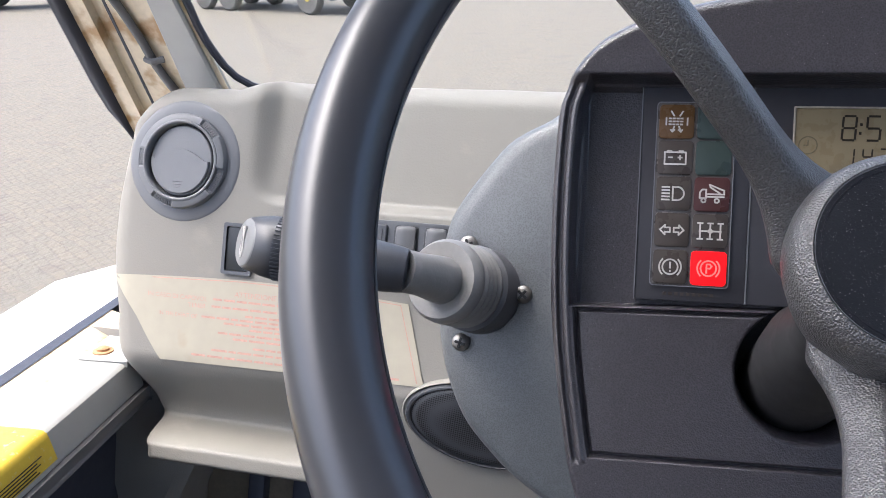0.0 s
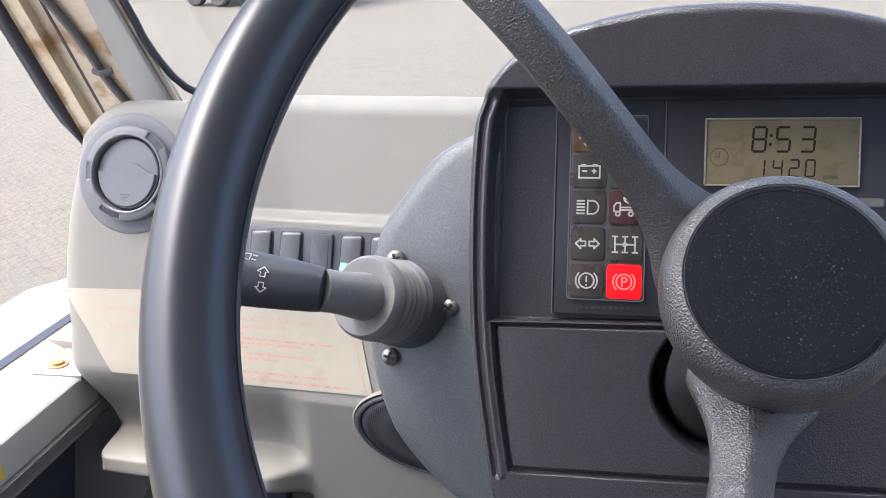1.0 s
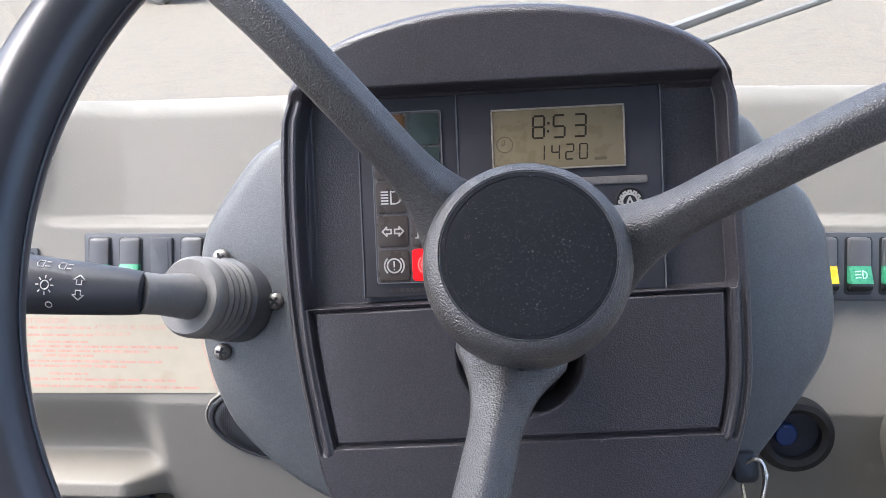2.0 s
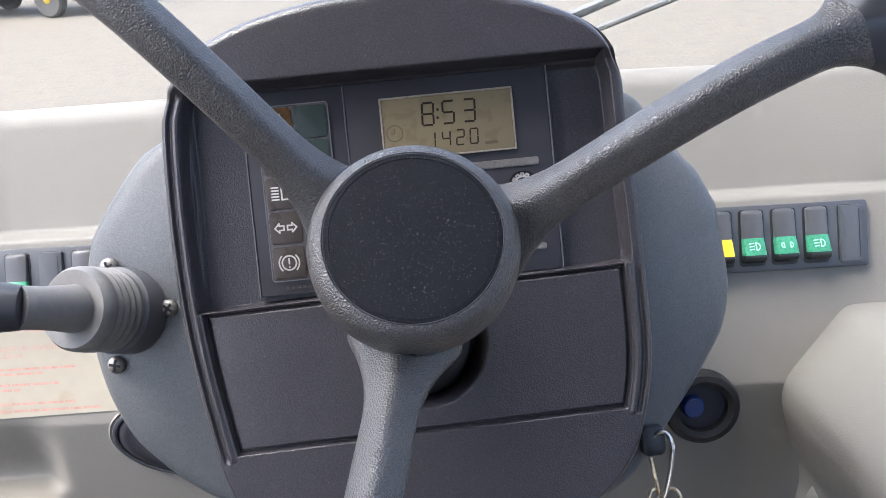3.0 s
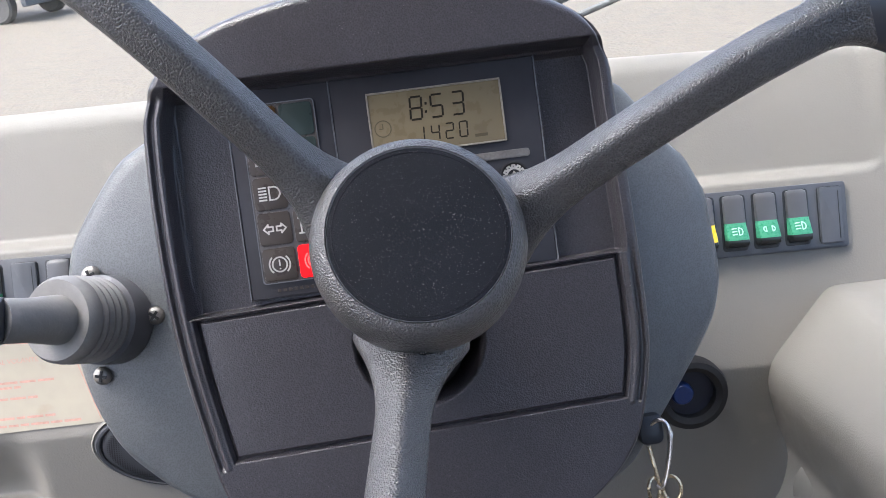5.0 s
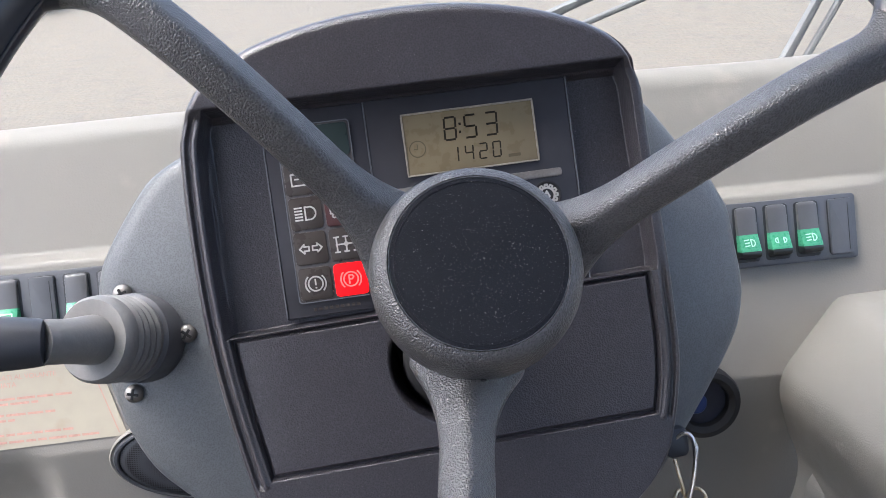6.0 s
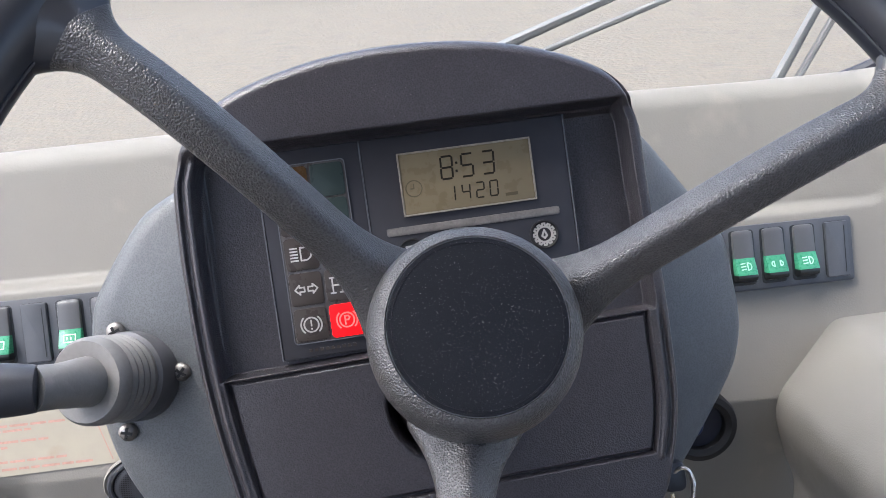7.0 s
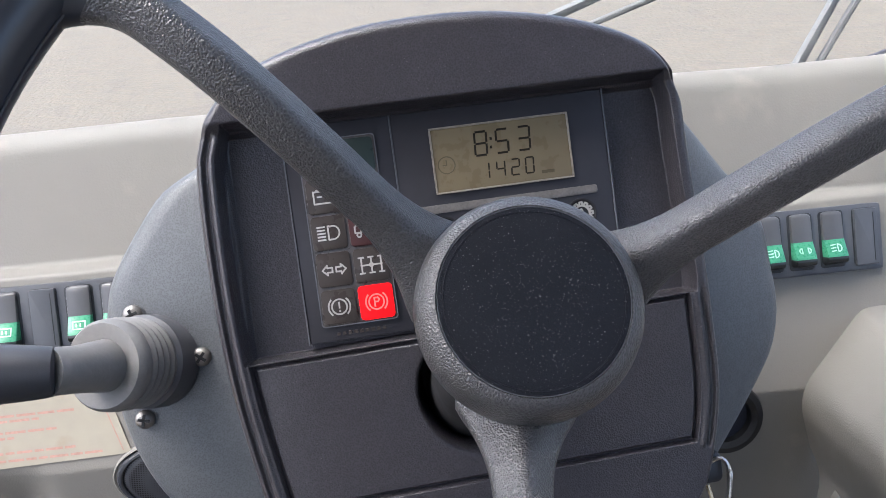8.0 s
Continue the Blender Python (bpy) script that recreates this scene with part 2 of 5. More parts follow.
def spline(points, n, closed=True):
    """n points evenly along a Catmull-Rom curve through the points."""
    P = [Vector(p) for p in points]
    m = len(P)
    dense = []
    for i in range(m if closed else m - 1):
        a, b, c, d = (P[(i + k) % m] if closed else P[min(max(i + k, 0), m - 1)] for k in (-1, 0, 1, 2))
        for s in range(16):
            t = s / 16
            dense.append(0.5 * (2 * b + (c - a) * t + (2 * a - 5 * b + 4 * c - d) * t * t + (3 * b - a - 3 * c + d) * t ** 3))
    dense.append(dense[0].copy() if closed else P[-1])
    run = [0.0]
    for a, b in zip(dense, dense[1:]):
        run.append(run[-1] + (b - a).length)
    out, k = [], 0
    for i in range(n):
        want = run[-1] * i / (n if closed else n - 1)
        while k < len(run) - 2 and run[k + 1] < want:
            k += 1
        f = (want - run[k]) / max(run[k + 1] - run[k], 1e-9)
        out.append(dense[k].lerp(dense[k + 1], min(1, f)))
    return out


def rounded(x0, x1, z0, z1, r, k=5):
    """Corner-rounded rectangle in x and z, as a list of points."""
    out = []
    for cx, cz, start in ((x1 - r, z1 - r, 0), (x0 + r, z1 - r, 90), (x0 + r, z0 + r, 180), (x1 - r, z0 + r, 270)):
        for i in range(k + 1):
            a = radians(start + 90 * i / k)
            out.append((cx + r * math.cos(a), cz + r * math.sin(a)))
    return out


def shrunk(outline, d):
    """The outline moved inwards by about d (outwards if negative)."""
    n = len(outline)
    area = sum(outline[i][0] * outline[(i + 1) % n][1] - outline[(i + 1) % n][0] * outline[i][1] for i in range(n))
    out = []
    for i in range(n):
        a, b = outline[i - 1], outline[(i + 1) % n]
        t = Vector((b[0] - a[0], b[1] - a[1]))
        if t.length < 1e-9:
            out.append(outline[i])
            continue
        t.normalize()
        s = 1 if area > 0 else -1
        out.append((outline[i][0] - s * t.y * d, outline[i][1] + s * t.x * d))
    return out


def plate(outline, y_front, y_back, edge=0.001, bm=None):
    """A plate with the outline in x and z, its front towards -y, its front edge rounded."""
    e = min(edge, abs(y_back - y_front) * 0.9)
    ins, s = shrunk(outline, e), 1 if y_back > y_front else -1
    mid = shrunk(outline, e * 0.3)
    loops = [[(x, y_back, z) for x, z in outline], [(x, y_front + s * e, z) for x, z in outline],
             [(x, y_front + s * e * 0.3, z) for x, z in mid], [(x, y_front, z) for x, z in ins]]
    return loft(loops, cap_start=True, cap_end=True, bm=bm)


def lathe(profile, n=48, cap_start=True, cap_end=True, bm=None):
    """Turned round the z axis: profile of (radius, z)."""
    return loft([[(r * math.cos(2 * math.pi * i / n), r * math.sin(2 * math.pi * i / n), z) for i in range(n)] for r, z in profile],
                cap_start=cap_start, cap_end=cap_end, bm=bm)


def tube(path, radius, n=14, flat=1.0, caps=True, bm=None, up=(0, 0, 1)):
    """A tube along the points; radius: a number or one for each point; flat: its height over its width."""
    P = [Vector(p) for p in path]
    loops = []
    for i, p in enumerate(P):
        t = (P[min(i + 1, len(P) - 1)] - P[max(i - 1, 0)]).normalized()
        side = t.cross(Vector(up))
        side = side.normalized() if side.length > 1e-4 else t.cross(Vector((1, 0, 0))).normalized()
        top = side.cross(t).normalized()
        r = radius[i] if isinstance(radius, (list, tuple)) else radius
        loops.append([p + r * (math.cos(2 * math.pi * k / n) * side + flat * math.sin(2 * math.pi * k / n) * top) for k in range(n)])
    return loft(loops, cap_start=caps, cap_end=caps, bm=bm)


def strokes(lines, width, y, thick=0.0004, bm=None):
    """Flat printed lines in x and z: each a list of points, drawn as thin bars."""
    bm = bm or bmesh.new()
    for line in lines:
        for (ax, az), (bx, bz) in zip(line, line[1:]):
            t = Vector((bx - ax, bz - az))
            if t.length < 1e-7:
                continue
            t.normalize()
            h, n = t * width * 0.35, Vector((-t.y, t.x)) * width / 2
            c = [(ax - h.x + n.x, az - h.y + n.y), (ax - h.x - n.x, az - h.y - n.y), (bx + h.x - n.x, bz + h.y - n.y), (bx + h.x + n.x, bz + h.y + n.y)]
            loft([[(x, y, z) for x, z in c], [(x, y - thick, z) for x, z in c]], cap_end=True, bm=bm)
    return bm


def arc(cx, cz, r, a0, a1, n=12):
    return [(cx + r * math.cos(radians(a0 + (a1 - a0) * i / n)), cz + r * math.sin(radians(a0 + (a1 - a0) * i / n))) for i in range(n + 1)]


def step(a, b, x):
    t = min(1.0, max(0.0, (x - a) / (b - a)))
    return t * t * (3 - 2 * t)


def crest(d, half):
    """A smooth ridge of height 1, d from its middle."""
    return 0.5 + 0.5 * math.cos(math.pi * min(1.0, abs(d) / half))


def inside(x, z, x0, x1, z0, z1, r):
    """Signed distance to a rounded rectangle, positive inside."""
    dx, dz = abs(x - (x0 + x1) / 2) - (x1 - x0) / 2 + r, abs(z - (z0 + z1) / 2) - (z1 - z0) / 2 + r
    return r - math.hypot(max(dx, 0), max(dz, 0)) - min(max(dx, dz), 0)


def spread(points, x):
    """Straight-line interpolation in a table of (x, value)."""
    return float(np.interp(x, [p[0] for p in points], [p[1] for p in points]))


# ---- ground and distance ----
def ground_material():
    """Worn block paving: rows of small setts, dusty, with dark joints and long tyre-worn drifts."""
    m = mat("pale_block_paving", (0.114, 0.103, 0.081), 0.9, vary=0.16, vary_size=0.5, grain=0.6, grain_size=0.08, wear=(0.098, 0.089, 0.073), wear_at=0.60, wear_size=0.5)
    n, link = m.node_tree.nodes, m.node_tree.links.new
    bsdf = n["Principled BSDF"]
    base = bsdf.inputs["Base Color"].links[0].from_socket
    co = n.new("ShaderNodeTexCoord")
    wob = n.new("ShaderNodeTexNoise")
    wob.inputs["Scale"].default_value = 2.2
    add = n.new("ShaderNodeMixRGB")
    add.blend_type, add.inputs[0].default_value = "ADD", 0.16
    place = n.new("ShaderNodeMapping")
    place.inputs["Rotation"].default_value[2] = radians(34)
    link(co.outputs["Object"], wob.inputs["Vector"])
    link(co.outputs["Object"], add.inputs[1])
    link(wob.outputs["Color"], add.inputs[2])
    link(add.outputs[0], place.inputs["Vector"])
    setts = n.new("ShaderNodeTexBrick")
    setts.inputs["Scale"].default_value = 1.0
    setts.inputs["Brick Width"].default_value, setts.inputs["Row Height"].default_value = 0.21, 0.105
    setts.inputs["Mortar Size"].default_value, setts.inputs["Mortar Smooth"].default_value = 0.018, 1.0
    setts.inputs["Color1"].default_value, setts.inputs["Color2"].default_value = (1.05, 1.01, 0.98, 1), (0.93, 0.95, 0.96, 1)
    setts.inputs["Mortar"].default_value = (0.84, 0.84, 0.85, 1)
    link(place.outputs[0], setts.inputs["Vector"])
    times = n.new("ShaderNodeMixRGB")
    times.blend_type, times.inputs[0].default_value = "MULTIPLY", 1.0
    link(base, times.inputs[1])
    link(setts.outputs["Color"], times.inputs[2])
    link(times.outputs[0], bsdf.inputs["Base Color"])
    return m


bm = bmesh.new()
bmesh.ops.create_grid(bm, x_segments=8, y_segments=8, size=400)
structure("ground", bm, ground_material(), "pale worn block paving of a yard reaching far off", "ground")


# ---- cab shell ----
# floor is out of view; its brown is picked to bounce warm light
bm = box(-0.72, 1.05, -1.3, 0.75, 1.72, 1.78)
structure("floor", bm, MATBLACK, "unseen cab floor, brown to bounce warm light up", "floor")
# roof is out of view; its edge is set by the light wanted
bm = box(-0.74, 1.07, -1.32, -0.06, 3.60, 3.68, 0.02)
structure("ceiling", bm, LININGGREY, "unseen cab roof, its front edge placed to limit light from above", "ceiling")
# unseen wall; its dark middle stands in for the driver blocking light from behind
bm = box(-0.74, 1.07, -1.36, -1.30, 1.72, 2.55)
box(-0.74, 1.07, -1.36, -1.30, 3.48, 3.60, bm=bm)
box(-0.74, -0.66, -1.36, -1.30, 2.55, 3.48, bm=bm)
box(-0.30, 0.36, -1.36, -1.30, 2.55, 3.48, bm=bm)
box(0.99, 1.07, -1.36, -1.30, 2.55, 3.48, bm=bm)
structure("wall_rear", bm, REAR_UNSEEN, "unseen rear wall, its dark middle and side openings added to shape reflections", "wall")
structure("wall_front", box(-0.74, 1.07, 0.76, 0.80, 1.72, 2.38), NAVY, "dark front wall of the footwell", "wall")
# right wall is out of view; its opening lights the cab from that side
bm = box(1.02, 1.08, -1.30, 0.70, 1.72, 2.50)
box(1.02, 1.08, -1.30, -1.15, 2.50, 3.60, bm=bm)
structure("wall_right", bm, LININGGREY, "unseen side wall closing the cab below an opening that lets light in", "wall")
# unseen rear pieces trim side light; the front piece closes the footwell
bm = box(-0.74, -0.68, -1.30, -1.10, 1.72, 3.60)
box(-0.72, -0.69, 0.30, 0.76, 1.72, 2.40, bm=bm)
box(-0.74, -0.68, -1.10, -0.70, 1.72, 2.40, bm=bm)
structure("wall_left", bm, LININGGREY, "side wall, its unseen part behind the door added to cut side light", "wall")


# ---- dashboard ----
def dash_top(x):
    low = spread([(-0.56, 0.101), (-0.44, 0.101), (-0.405, 0.113), (-0.2, 0.1170), (0.2, 0.1195), (0.45, 0.1170), (0.49, 0.106), (0.8, 0.104)], x)
    if x < -0.488:
        f = min(1.0, (-0.488 - x) / 0.058)
        low -= 0.062 * (1 - math.sqrt(max(0.0, 1 - f * f)))
    return low


def dash_depth(x, z):
    """How far the dashboard's skin lies behind its front face."""
    d = inside(x, z, -0.417, 0.428, 0.0, 0.6, 0.026)
    soft_ = step(0.005, 0.035, z)           # crisp along the ledge, soft at the ends
    # the tray's ends slope in to a crease, the back between the creases is level
    fold = min((x + 0.417 + 0.10 * (z - 0.02)) / 0.080, (0.428 - x + 0.25 * max(0.0, 0.05 - z) - 0.02) / 0.085)
    y = (0.0035 + 0.0175 * min(1.0, max(0.0, fold))) * step(-0.004 - 0.006 * soft_, 0.007 + 0.015 * soft_, d)
    y += 0.10 * max(0.0, z - 0.01) * step(0.0, 0.02, d)
    edge = min(dash_top(x) - z, x + 0.546)
    if edge < 0.022:
        f = 1 - max(0.0, edge) / 0.022
        y += 0.022 * (1 - math.sqrt(max(0.0, 1 - f * f)))
    left = 1 - step(-0.335, -0.300, x)
    cove = 0.044 * step(-0.146, -0.210, z)
    lip = -0.050 * step(-0.210, -0.229, z)
    under = 0.40 * step(-0.238, -0.262, z) ** 2
    y += left * (cove + lip + under) + (1 - left) * 0.34 * max(0.0, -0.158 - z)
    return y


def dash_end(x, z):
    """Lets the dashboard's outer end swell beside the sticker and draws it in towards the middle below."""
    swell = spread([(-0.135, 0.0), (-0.115, 0.001), (-0.080, 0.0085), (-0.045, 0.0105), (-0.010, 0.0095), (0.025, 0.0045), (0.055, 0.0)], z)
    end = -0.546 - swell + 0.026 * step(-0.128, -0.212, z) + 0.020 * step(-0.200, -0.236, z) + 0.022 * step(-0.238, -0.300, z)
    return x + (end + 0.546) * min(1.0, max(0.0, (-0.44 - x) / 0.106))


bm = bmesh.new()
NX, NZ = 330, 280
rows = []
for k in range(NX + 1):
    x = -0.546 + (0.80 + 0.546) * (k / NX) ** 1.08
    top = dash_top(x)
    col = [(x, dash_depth(x, top - 0.0001) + 0.16, top - 0.035), (x, dash_depth(x, top - 0.0001) + 0.035, top - 0.004)]
    for j in range(NZ + 1):
        z = top + (-0.40 - top) * j / NZ
        col.append((x, dash_depth(x, z), z))
    col.append((x, 0.45, -0.42))
    rows.append(col)
rows.insert(0, [(-0.542, y + 0.02, z) if 1 < i < NZ + 2 else (-0.542, y, z) for i, (x, y, z) in enumerate(rows[0])])
rows.insert(0, [(-0.50, y + 0.14, z) for x, y, z in rows[0]])
rows = [[(dash_end(x, z), y, z) for x, y, z in row] for row in rows]
loft(rows, close=False, bm=bm)
structure("dashboard", bm, BEIGE, "beige moulded plastic dashboard with a recessed upper tray", "dashboard", at=FACE, sharp=50, kind="structure")

# strip of the dash side that runs down beside the door
bm = bmesh.new()
loops = []
for k in range(15):
    z = -0.14 - 0.28 * k / 14
    w = spread([(-0.42, -0.520), (-0.30, -0.500), (-0.25, -0.480), (-0.14, -0.47)], z)
    e = spread([(-0.42, -0.534), (-0.14, -0.640)], z)
    loops.append([(e, 0.14, z), (e, 0.085, z), (e + 0.008, 0.070, z), (w - 0.012, 0.064, z), (w, 0.072, z), (w, 0.14, z)])
loft(loops, close=False, bm=bm)
structure("trim", bm, CONSOLE, "grey moulded trim panel under the dashboard end", "trim panel", at=FACE)
seam = [(dash_end(-0.546, z) - 0.002, dash_depth(-0.546, z) - 0.004 + 0.012 * step(-0.07, -0.13, z), z) for z in (-0.10 - 0.005 * k for k in range(36))]
structure("edge_gasket", tube(seam, 0.0028, 8), SEAL, "dark rubber gasket along the dashboard's outer end", "gasket", at=FACE)
# tan panel and dark strips stand in for unclear shapes in the dark footwell
structure("footwell_panel", box(-0.50, -0.26, 0.128, 0.138, -0.50, -0.268, 0.003), TAN, "tan panel standing in for unclear shapes in the footwell", "lining", at=FACE)
for x0, x1 in ((-0.520, -0.508), (-0.447, -0.428), (-0.398, -0.36)):
    structure("footwell_strip", box(x0, x1, 0.112, 0.130, -0.50, -0.262, 0.004), NAVY, "dark navy upright strip in the footwell", "strip", at=FACE)


# ---- air vent ----
def air_vent():
    x, z = -0.4825, 0.030
    at = FACE @ pose(x, 0.004, z, 90)
    v = thing("air_vent", at, (0, 0, 0), "round grey plastic air vent with a closed flap in the dashboard", "air vent")
    part("flange", lathe([(0.0560, -0.012), (0.0560, 0.0020), (0.0550, 0.0038), (0.0522, 0.0050), (0.0460, 0.0056), (0.0400, 0.0056)], 64, cap_end=False), VENTGREY, v)
    recesses = ((48, 14), (-24, 17), (-112, 15), (178, 13))

    def sunk(deg):
        return any(abs((deg - a + 180) % 360 - 180) < w for a, w in recesses)

    profile = [(0.0432, 0.003, 0), (0.0430, 0.0105, 0), (0.0424, 0.0122, 1), (0.0412, 0.0130, 1), (0.0368, 0.0136, 1), (0.0364, 0.0142, 0), (0.0352, 0.0146, 0), (0.0340, 0.0140, 0), (0.0334, 0.0120, 0), (0.0332, 0.002, 0)]
    loops = []
    for r, h, k in profile:
        loops.append([(r * math.cos(radians(q)), r * math.sin(radians(q)), h - (0.0022 if k and sunk(q) else 0)) for q in range(0, 360, 3)])
    drum = part("drum", loft(loops), VENTGREY, v, sharp=30)
    for a, w in recesses:
        pad = loft([[(r * math.cos(radians(a - w + 1.5 + (2 * w - 3) * i / 8)), r * math.sin(radians(a - w + 1.5 + (2 * w - 3) * i / 8)), h) for r, h in ((0.0418, 0.0108), (0.0371, 0.0119))] for i in range(9)], close=False)
        for i in range(7):
            q = radians(a - w + 4 + (2 * w - 8) * i / 6)
            tube([(0.0376 * math.cos(q), 0.0376 * math.sin(q), 0.0119), (0.0414 * math.cos(q), 0.0414 * math.sin(q), 0.0111)], 0.0004, 5, bm=pad)
        part("grip_recess", pad, VENTDARK, drum)
    # near-black disc painting the shade behind the flap
    part("throat", lathe([(0.0333, 0.0048), (0.0001, 0.0048)], 48, False, False), DARKHOLE, v)
    lean = Matrix.Translation((0, 0, 0.0042)) @ Matrix.Rotation(radians(-4), 4, "Y")
    disc = loft([[(r * math.cos(q), r * math.sin(q), h) for q in (2 * math.pi * i / 48 for i in range(48))] for r, h in ((0.0316, 0.002), (0.0316, 0.0052), (0.0308, 0.0060), (0.020, 0.0068), (0.004, 0.0072))], cap_end=True)
    bmesh.ops.transform(disc, matrix=lean, verts=disc.verts)
    flap = part("flap", disc, VENTGREY, v)
    # the lower half of the flap stands proud, with a curved upper edge
    pts = [(0.0300 * math.cos(radians(q)), 0.0300 * math.sin(radians(q))) for q in range(-184, 3, 8)]
    top = [(0.0292 - 0.0584 * i / 16, -0.002 + 0.0125 * math.sin(math.pi * i / 16)) for i in range(17)]
    outline = pts + top[1:-1]
    lower = loft([[(px, pz, 0.005) for px, pz in outline], [(px, pz, 0.0078) for px, pz in outline], [(px * 0.975, pz * 0.975, 0.0086) for px, pz in outline]], cap_end=True)
    bmesh.ops.transform(lower, matrix=lean, verts=lower.verts)
    part("lower_flap", lower, VENTGREY, flap)
    mark = bmesh.new()
    for i in range(3):
        tube([(-0.005 + 0.001 * i, -0.019 - 0.0024 * i, 0.0087), (0.005 - 0.001 * i, -0.019 - 0.0024 * i, 0.0087)], 0.0004, 5, bm=mark)
    bmesh.ops.transform(mark, matrix=lean, verts=mark.verts)
    part("moulded_mark", mark, VENTDARK, flap)
    return v


air_vent()


# ---- switches in the dashboard ----
def housing(x0, x1, z0, z1, cuts, label):
    """A dark switch carrier with a near-black plate, painted slot shade, at each place."""
    h = thing("switch_carrier", FACE, ((x0 + x1) / 2, 0, z0), label, "switch panel", "switch panels in the dashboard")
    part("frame", plate(rounded(x0, x1, z0, z1, 0.003), -0.004, 0.003, 0.0015), SWITCHGREY, h)
    for c in cuts:
        part("slot", plate(rounded(c - 0.0108, c + 0.0108, z0 + 0.0050, z1 - 0.0035, 0.0030, 4), -0.0043, -0.0030, 0.0002), ROCKER_END, h, "near-black plate painting the shade of a switch slot")
    return h


def rocker_switch(c, lens, mark, label):
    s = thing("rocker_switch", FACE, (c, -0.004, -0.036), label, "switch", "rocker switches in the dashboard")
    # rocker: pressed in at the top, standing proud at the bottom, its corners rounded
    side = [(-0.0122, -0.0042), (-0.0128, -0.0058), (-0.016, -0.0068), (-0.036, -0.0085), (-0.0485, -0.0138), (-0.0515, -0.0144), (-0.0545, -0.0130), (-0.0565, -0.0042)]
    zs, ys = [-q[0] for q in side], [q[1] for q in side]

    def skin(za, zb, n):
        loops = []
        for k in range(n + 1):
            z = za + (zb - za) * k / n
            y = float(np.interp(-z, zs, ys))
            half = 0.0088
            for end in (-0.0122, -0.0565):
                o = abs(z - end)
                if o < 0.0028:
                    half -= 0.0028 - math.sqrt(max(0.0, 0.0028 ** 2 - (0.0028 - o) ** 2))
            loops.append([(c - half, -0.003, z), (c - half, y + 0.0012, z), (c - half + 0.0004, y + 0.0004, z), (c - half + 0.0014, y, z),
                          (c + half - 0.0014, y, z), (c + half - 0.0004, y + 0.0004, z), (c + half, y + 0.0012, z), (c + half, -0.003, z)])
        return loft(loops, cap_start=True, cap_end=True)

    part("rocker", skin(-0.0122, -0.0355, 16), ROCKER, s)
    part("lens", skin(-0.0355, -0.0495, 10), lens, s)
    part("end_cap", skin(-0.0495, -0.0565, 12), ROCKER_END, s)
    if mark:
        m = bmesh.new()
        kind = mark
        lines = [arc(0.001, 0, 0.0032, -90, 90)] + [[(0.001, 0.0032), (0.001, -0.0032)]] + [[(-0.0045, q), (-0.0008, q + 0.0004)] for q in (-0.0026, 0, 0.0026)]
        if kind == 2:
            lines = [arc(-0.0026, 0, 0.0022, 90, 270), arc(0.0026, 0, 0.0022, -90, 90), [(-0.0026, 0.0022), (-0.0026, -0.0022)], [(0.0026, 0.0022), (0.0026, -0.0022)]]
        if kind == 3:
            lines = [[(-0.0045, -0.003), (0.0045, -0.003), (0.0045, 0.003), (-0.0045, 0.003), (-0.0045, -0.003)], [(-0.002, -0.001), (-0.002, 0.001)], [(0.001, -0.001), (0.001, 0.001)]]
        strokes(lines, 0.0009, 0, 0.0003, bm=m)
        tilt = Matrix.Translation((c, -0.0112, -0.0425)) @ Matrix.Rotation(radians(-21), 4, "X")
        bmesh.ops.transform(m, matrix=tilt, verts=m.verts)
        part("symbol", m, GREEN_MARK, s)
    return s


def switch_blank(c):
    s = thing("switch_blank", FACE, (c, -0.004, -0.036), "plain dark grey blanking cover in a switch panel", "switch cover", "blanking covers")
    part("cover", plate(rounded(c - 0.0098, c + 0.0098, -0.0595, -0.0125, 0.001, 3), -0.0068, -0.003, 0.001), SWITCHGREY, s)
    # thin black strip, slightly proud, paints the groove's shade
    part("groove", plate(rounded(c + 0.0060, c + 0.0066, -0.056, -0.016, 0.0002, 2), -0.0071, -0.005, 0.0002), ROCKER_END, s)
    return s


LEFT = (-0.350, -0.3225, -0.2945, -0.2675, -0.241)
RIGHT = (0.233, 0.2592, 0.2855, 0.3122, 0.339, 0.368)
housing(-0.365, -0.226, -0.064, -0.0085, LEFT, "dark grey switch panel let into the dashboard beside the stalk")
housing(0.224, 0.383, -0.064, -0.0085, RIGHT, "dark grey switch panel with green-lit rockers and a blank cover")
rocker_switch(LEFT[0], GREEN_LENS, 0, "grey rocker switch with a green lower lens")
rocker_switch(LEFT[1], GREEN_LENS, 3, "grey rocker switch with a green lower lens")
switch_blank(LEFT[2])
rocker_switch(LEFT[3], GREEN_LENS, 3, "grey rocker switch with a green lens and a pale symbol")
rocker_switch(LEFT[4], GREEN_LENS, 0, "grey rocker switch with a green lower lens")
rocker_switch(RIGHT[0], GREEN_LENS, 0, "grey rocker switch with a green lower lens")
rocker_switch(RIGHT[1], YELLOW_LENS, 0, "grey rocker switch with a yellow lower lens")
rocker_switch(RIGHT[2], GREEN_LENS, 1, "grey rocker switch, green lens with a pale lamp symbol")
rocker_switch(RIGHT[3], GREEN_LENS, 2, "grey rocker switch, green lens with a pale side-light symbol")
rocker_switch(RIGHT[4], GREEN_LENS, 1, "grey rocker switch, green lens with a pale work-lamp symbol")
switch_blank(RIGHT[5])

# lone switch opening further left
lone = thing("switch_socket", FACE, (-0.424, 0, -0.067), "black empty switch socket in the dashboard", "switch socket")
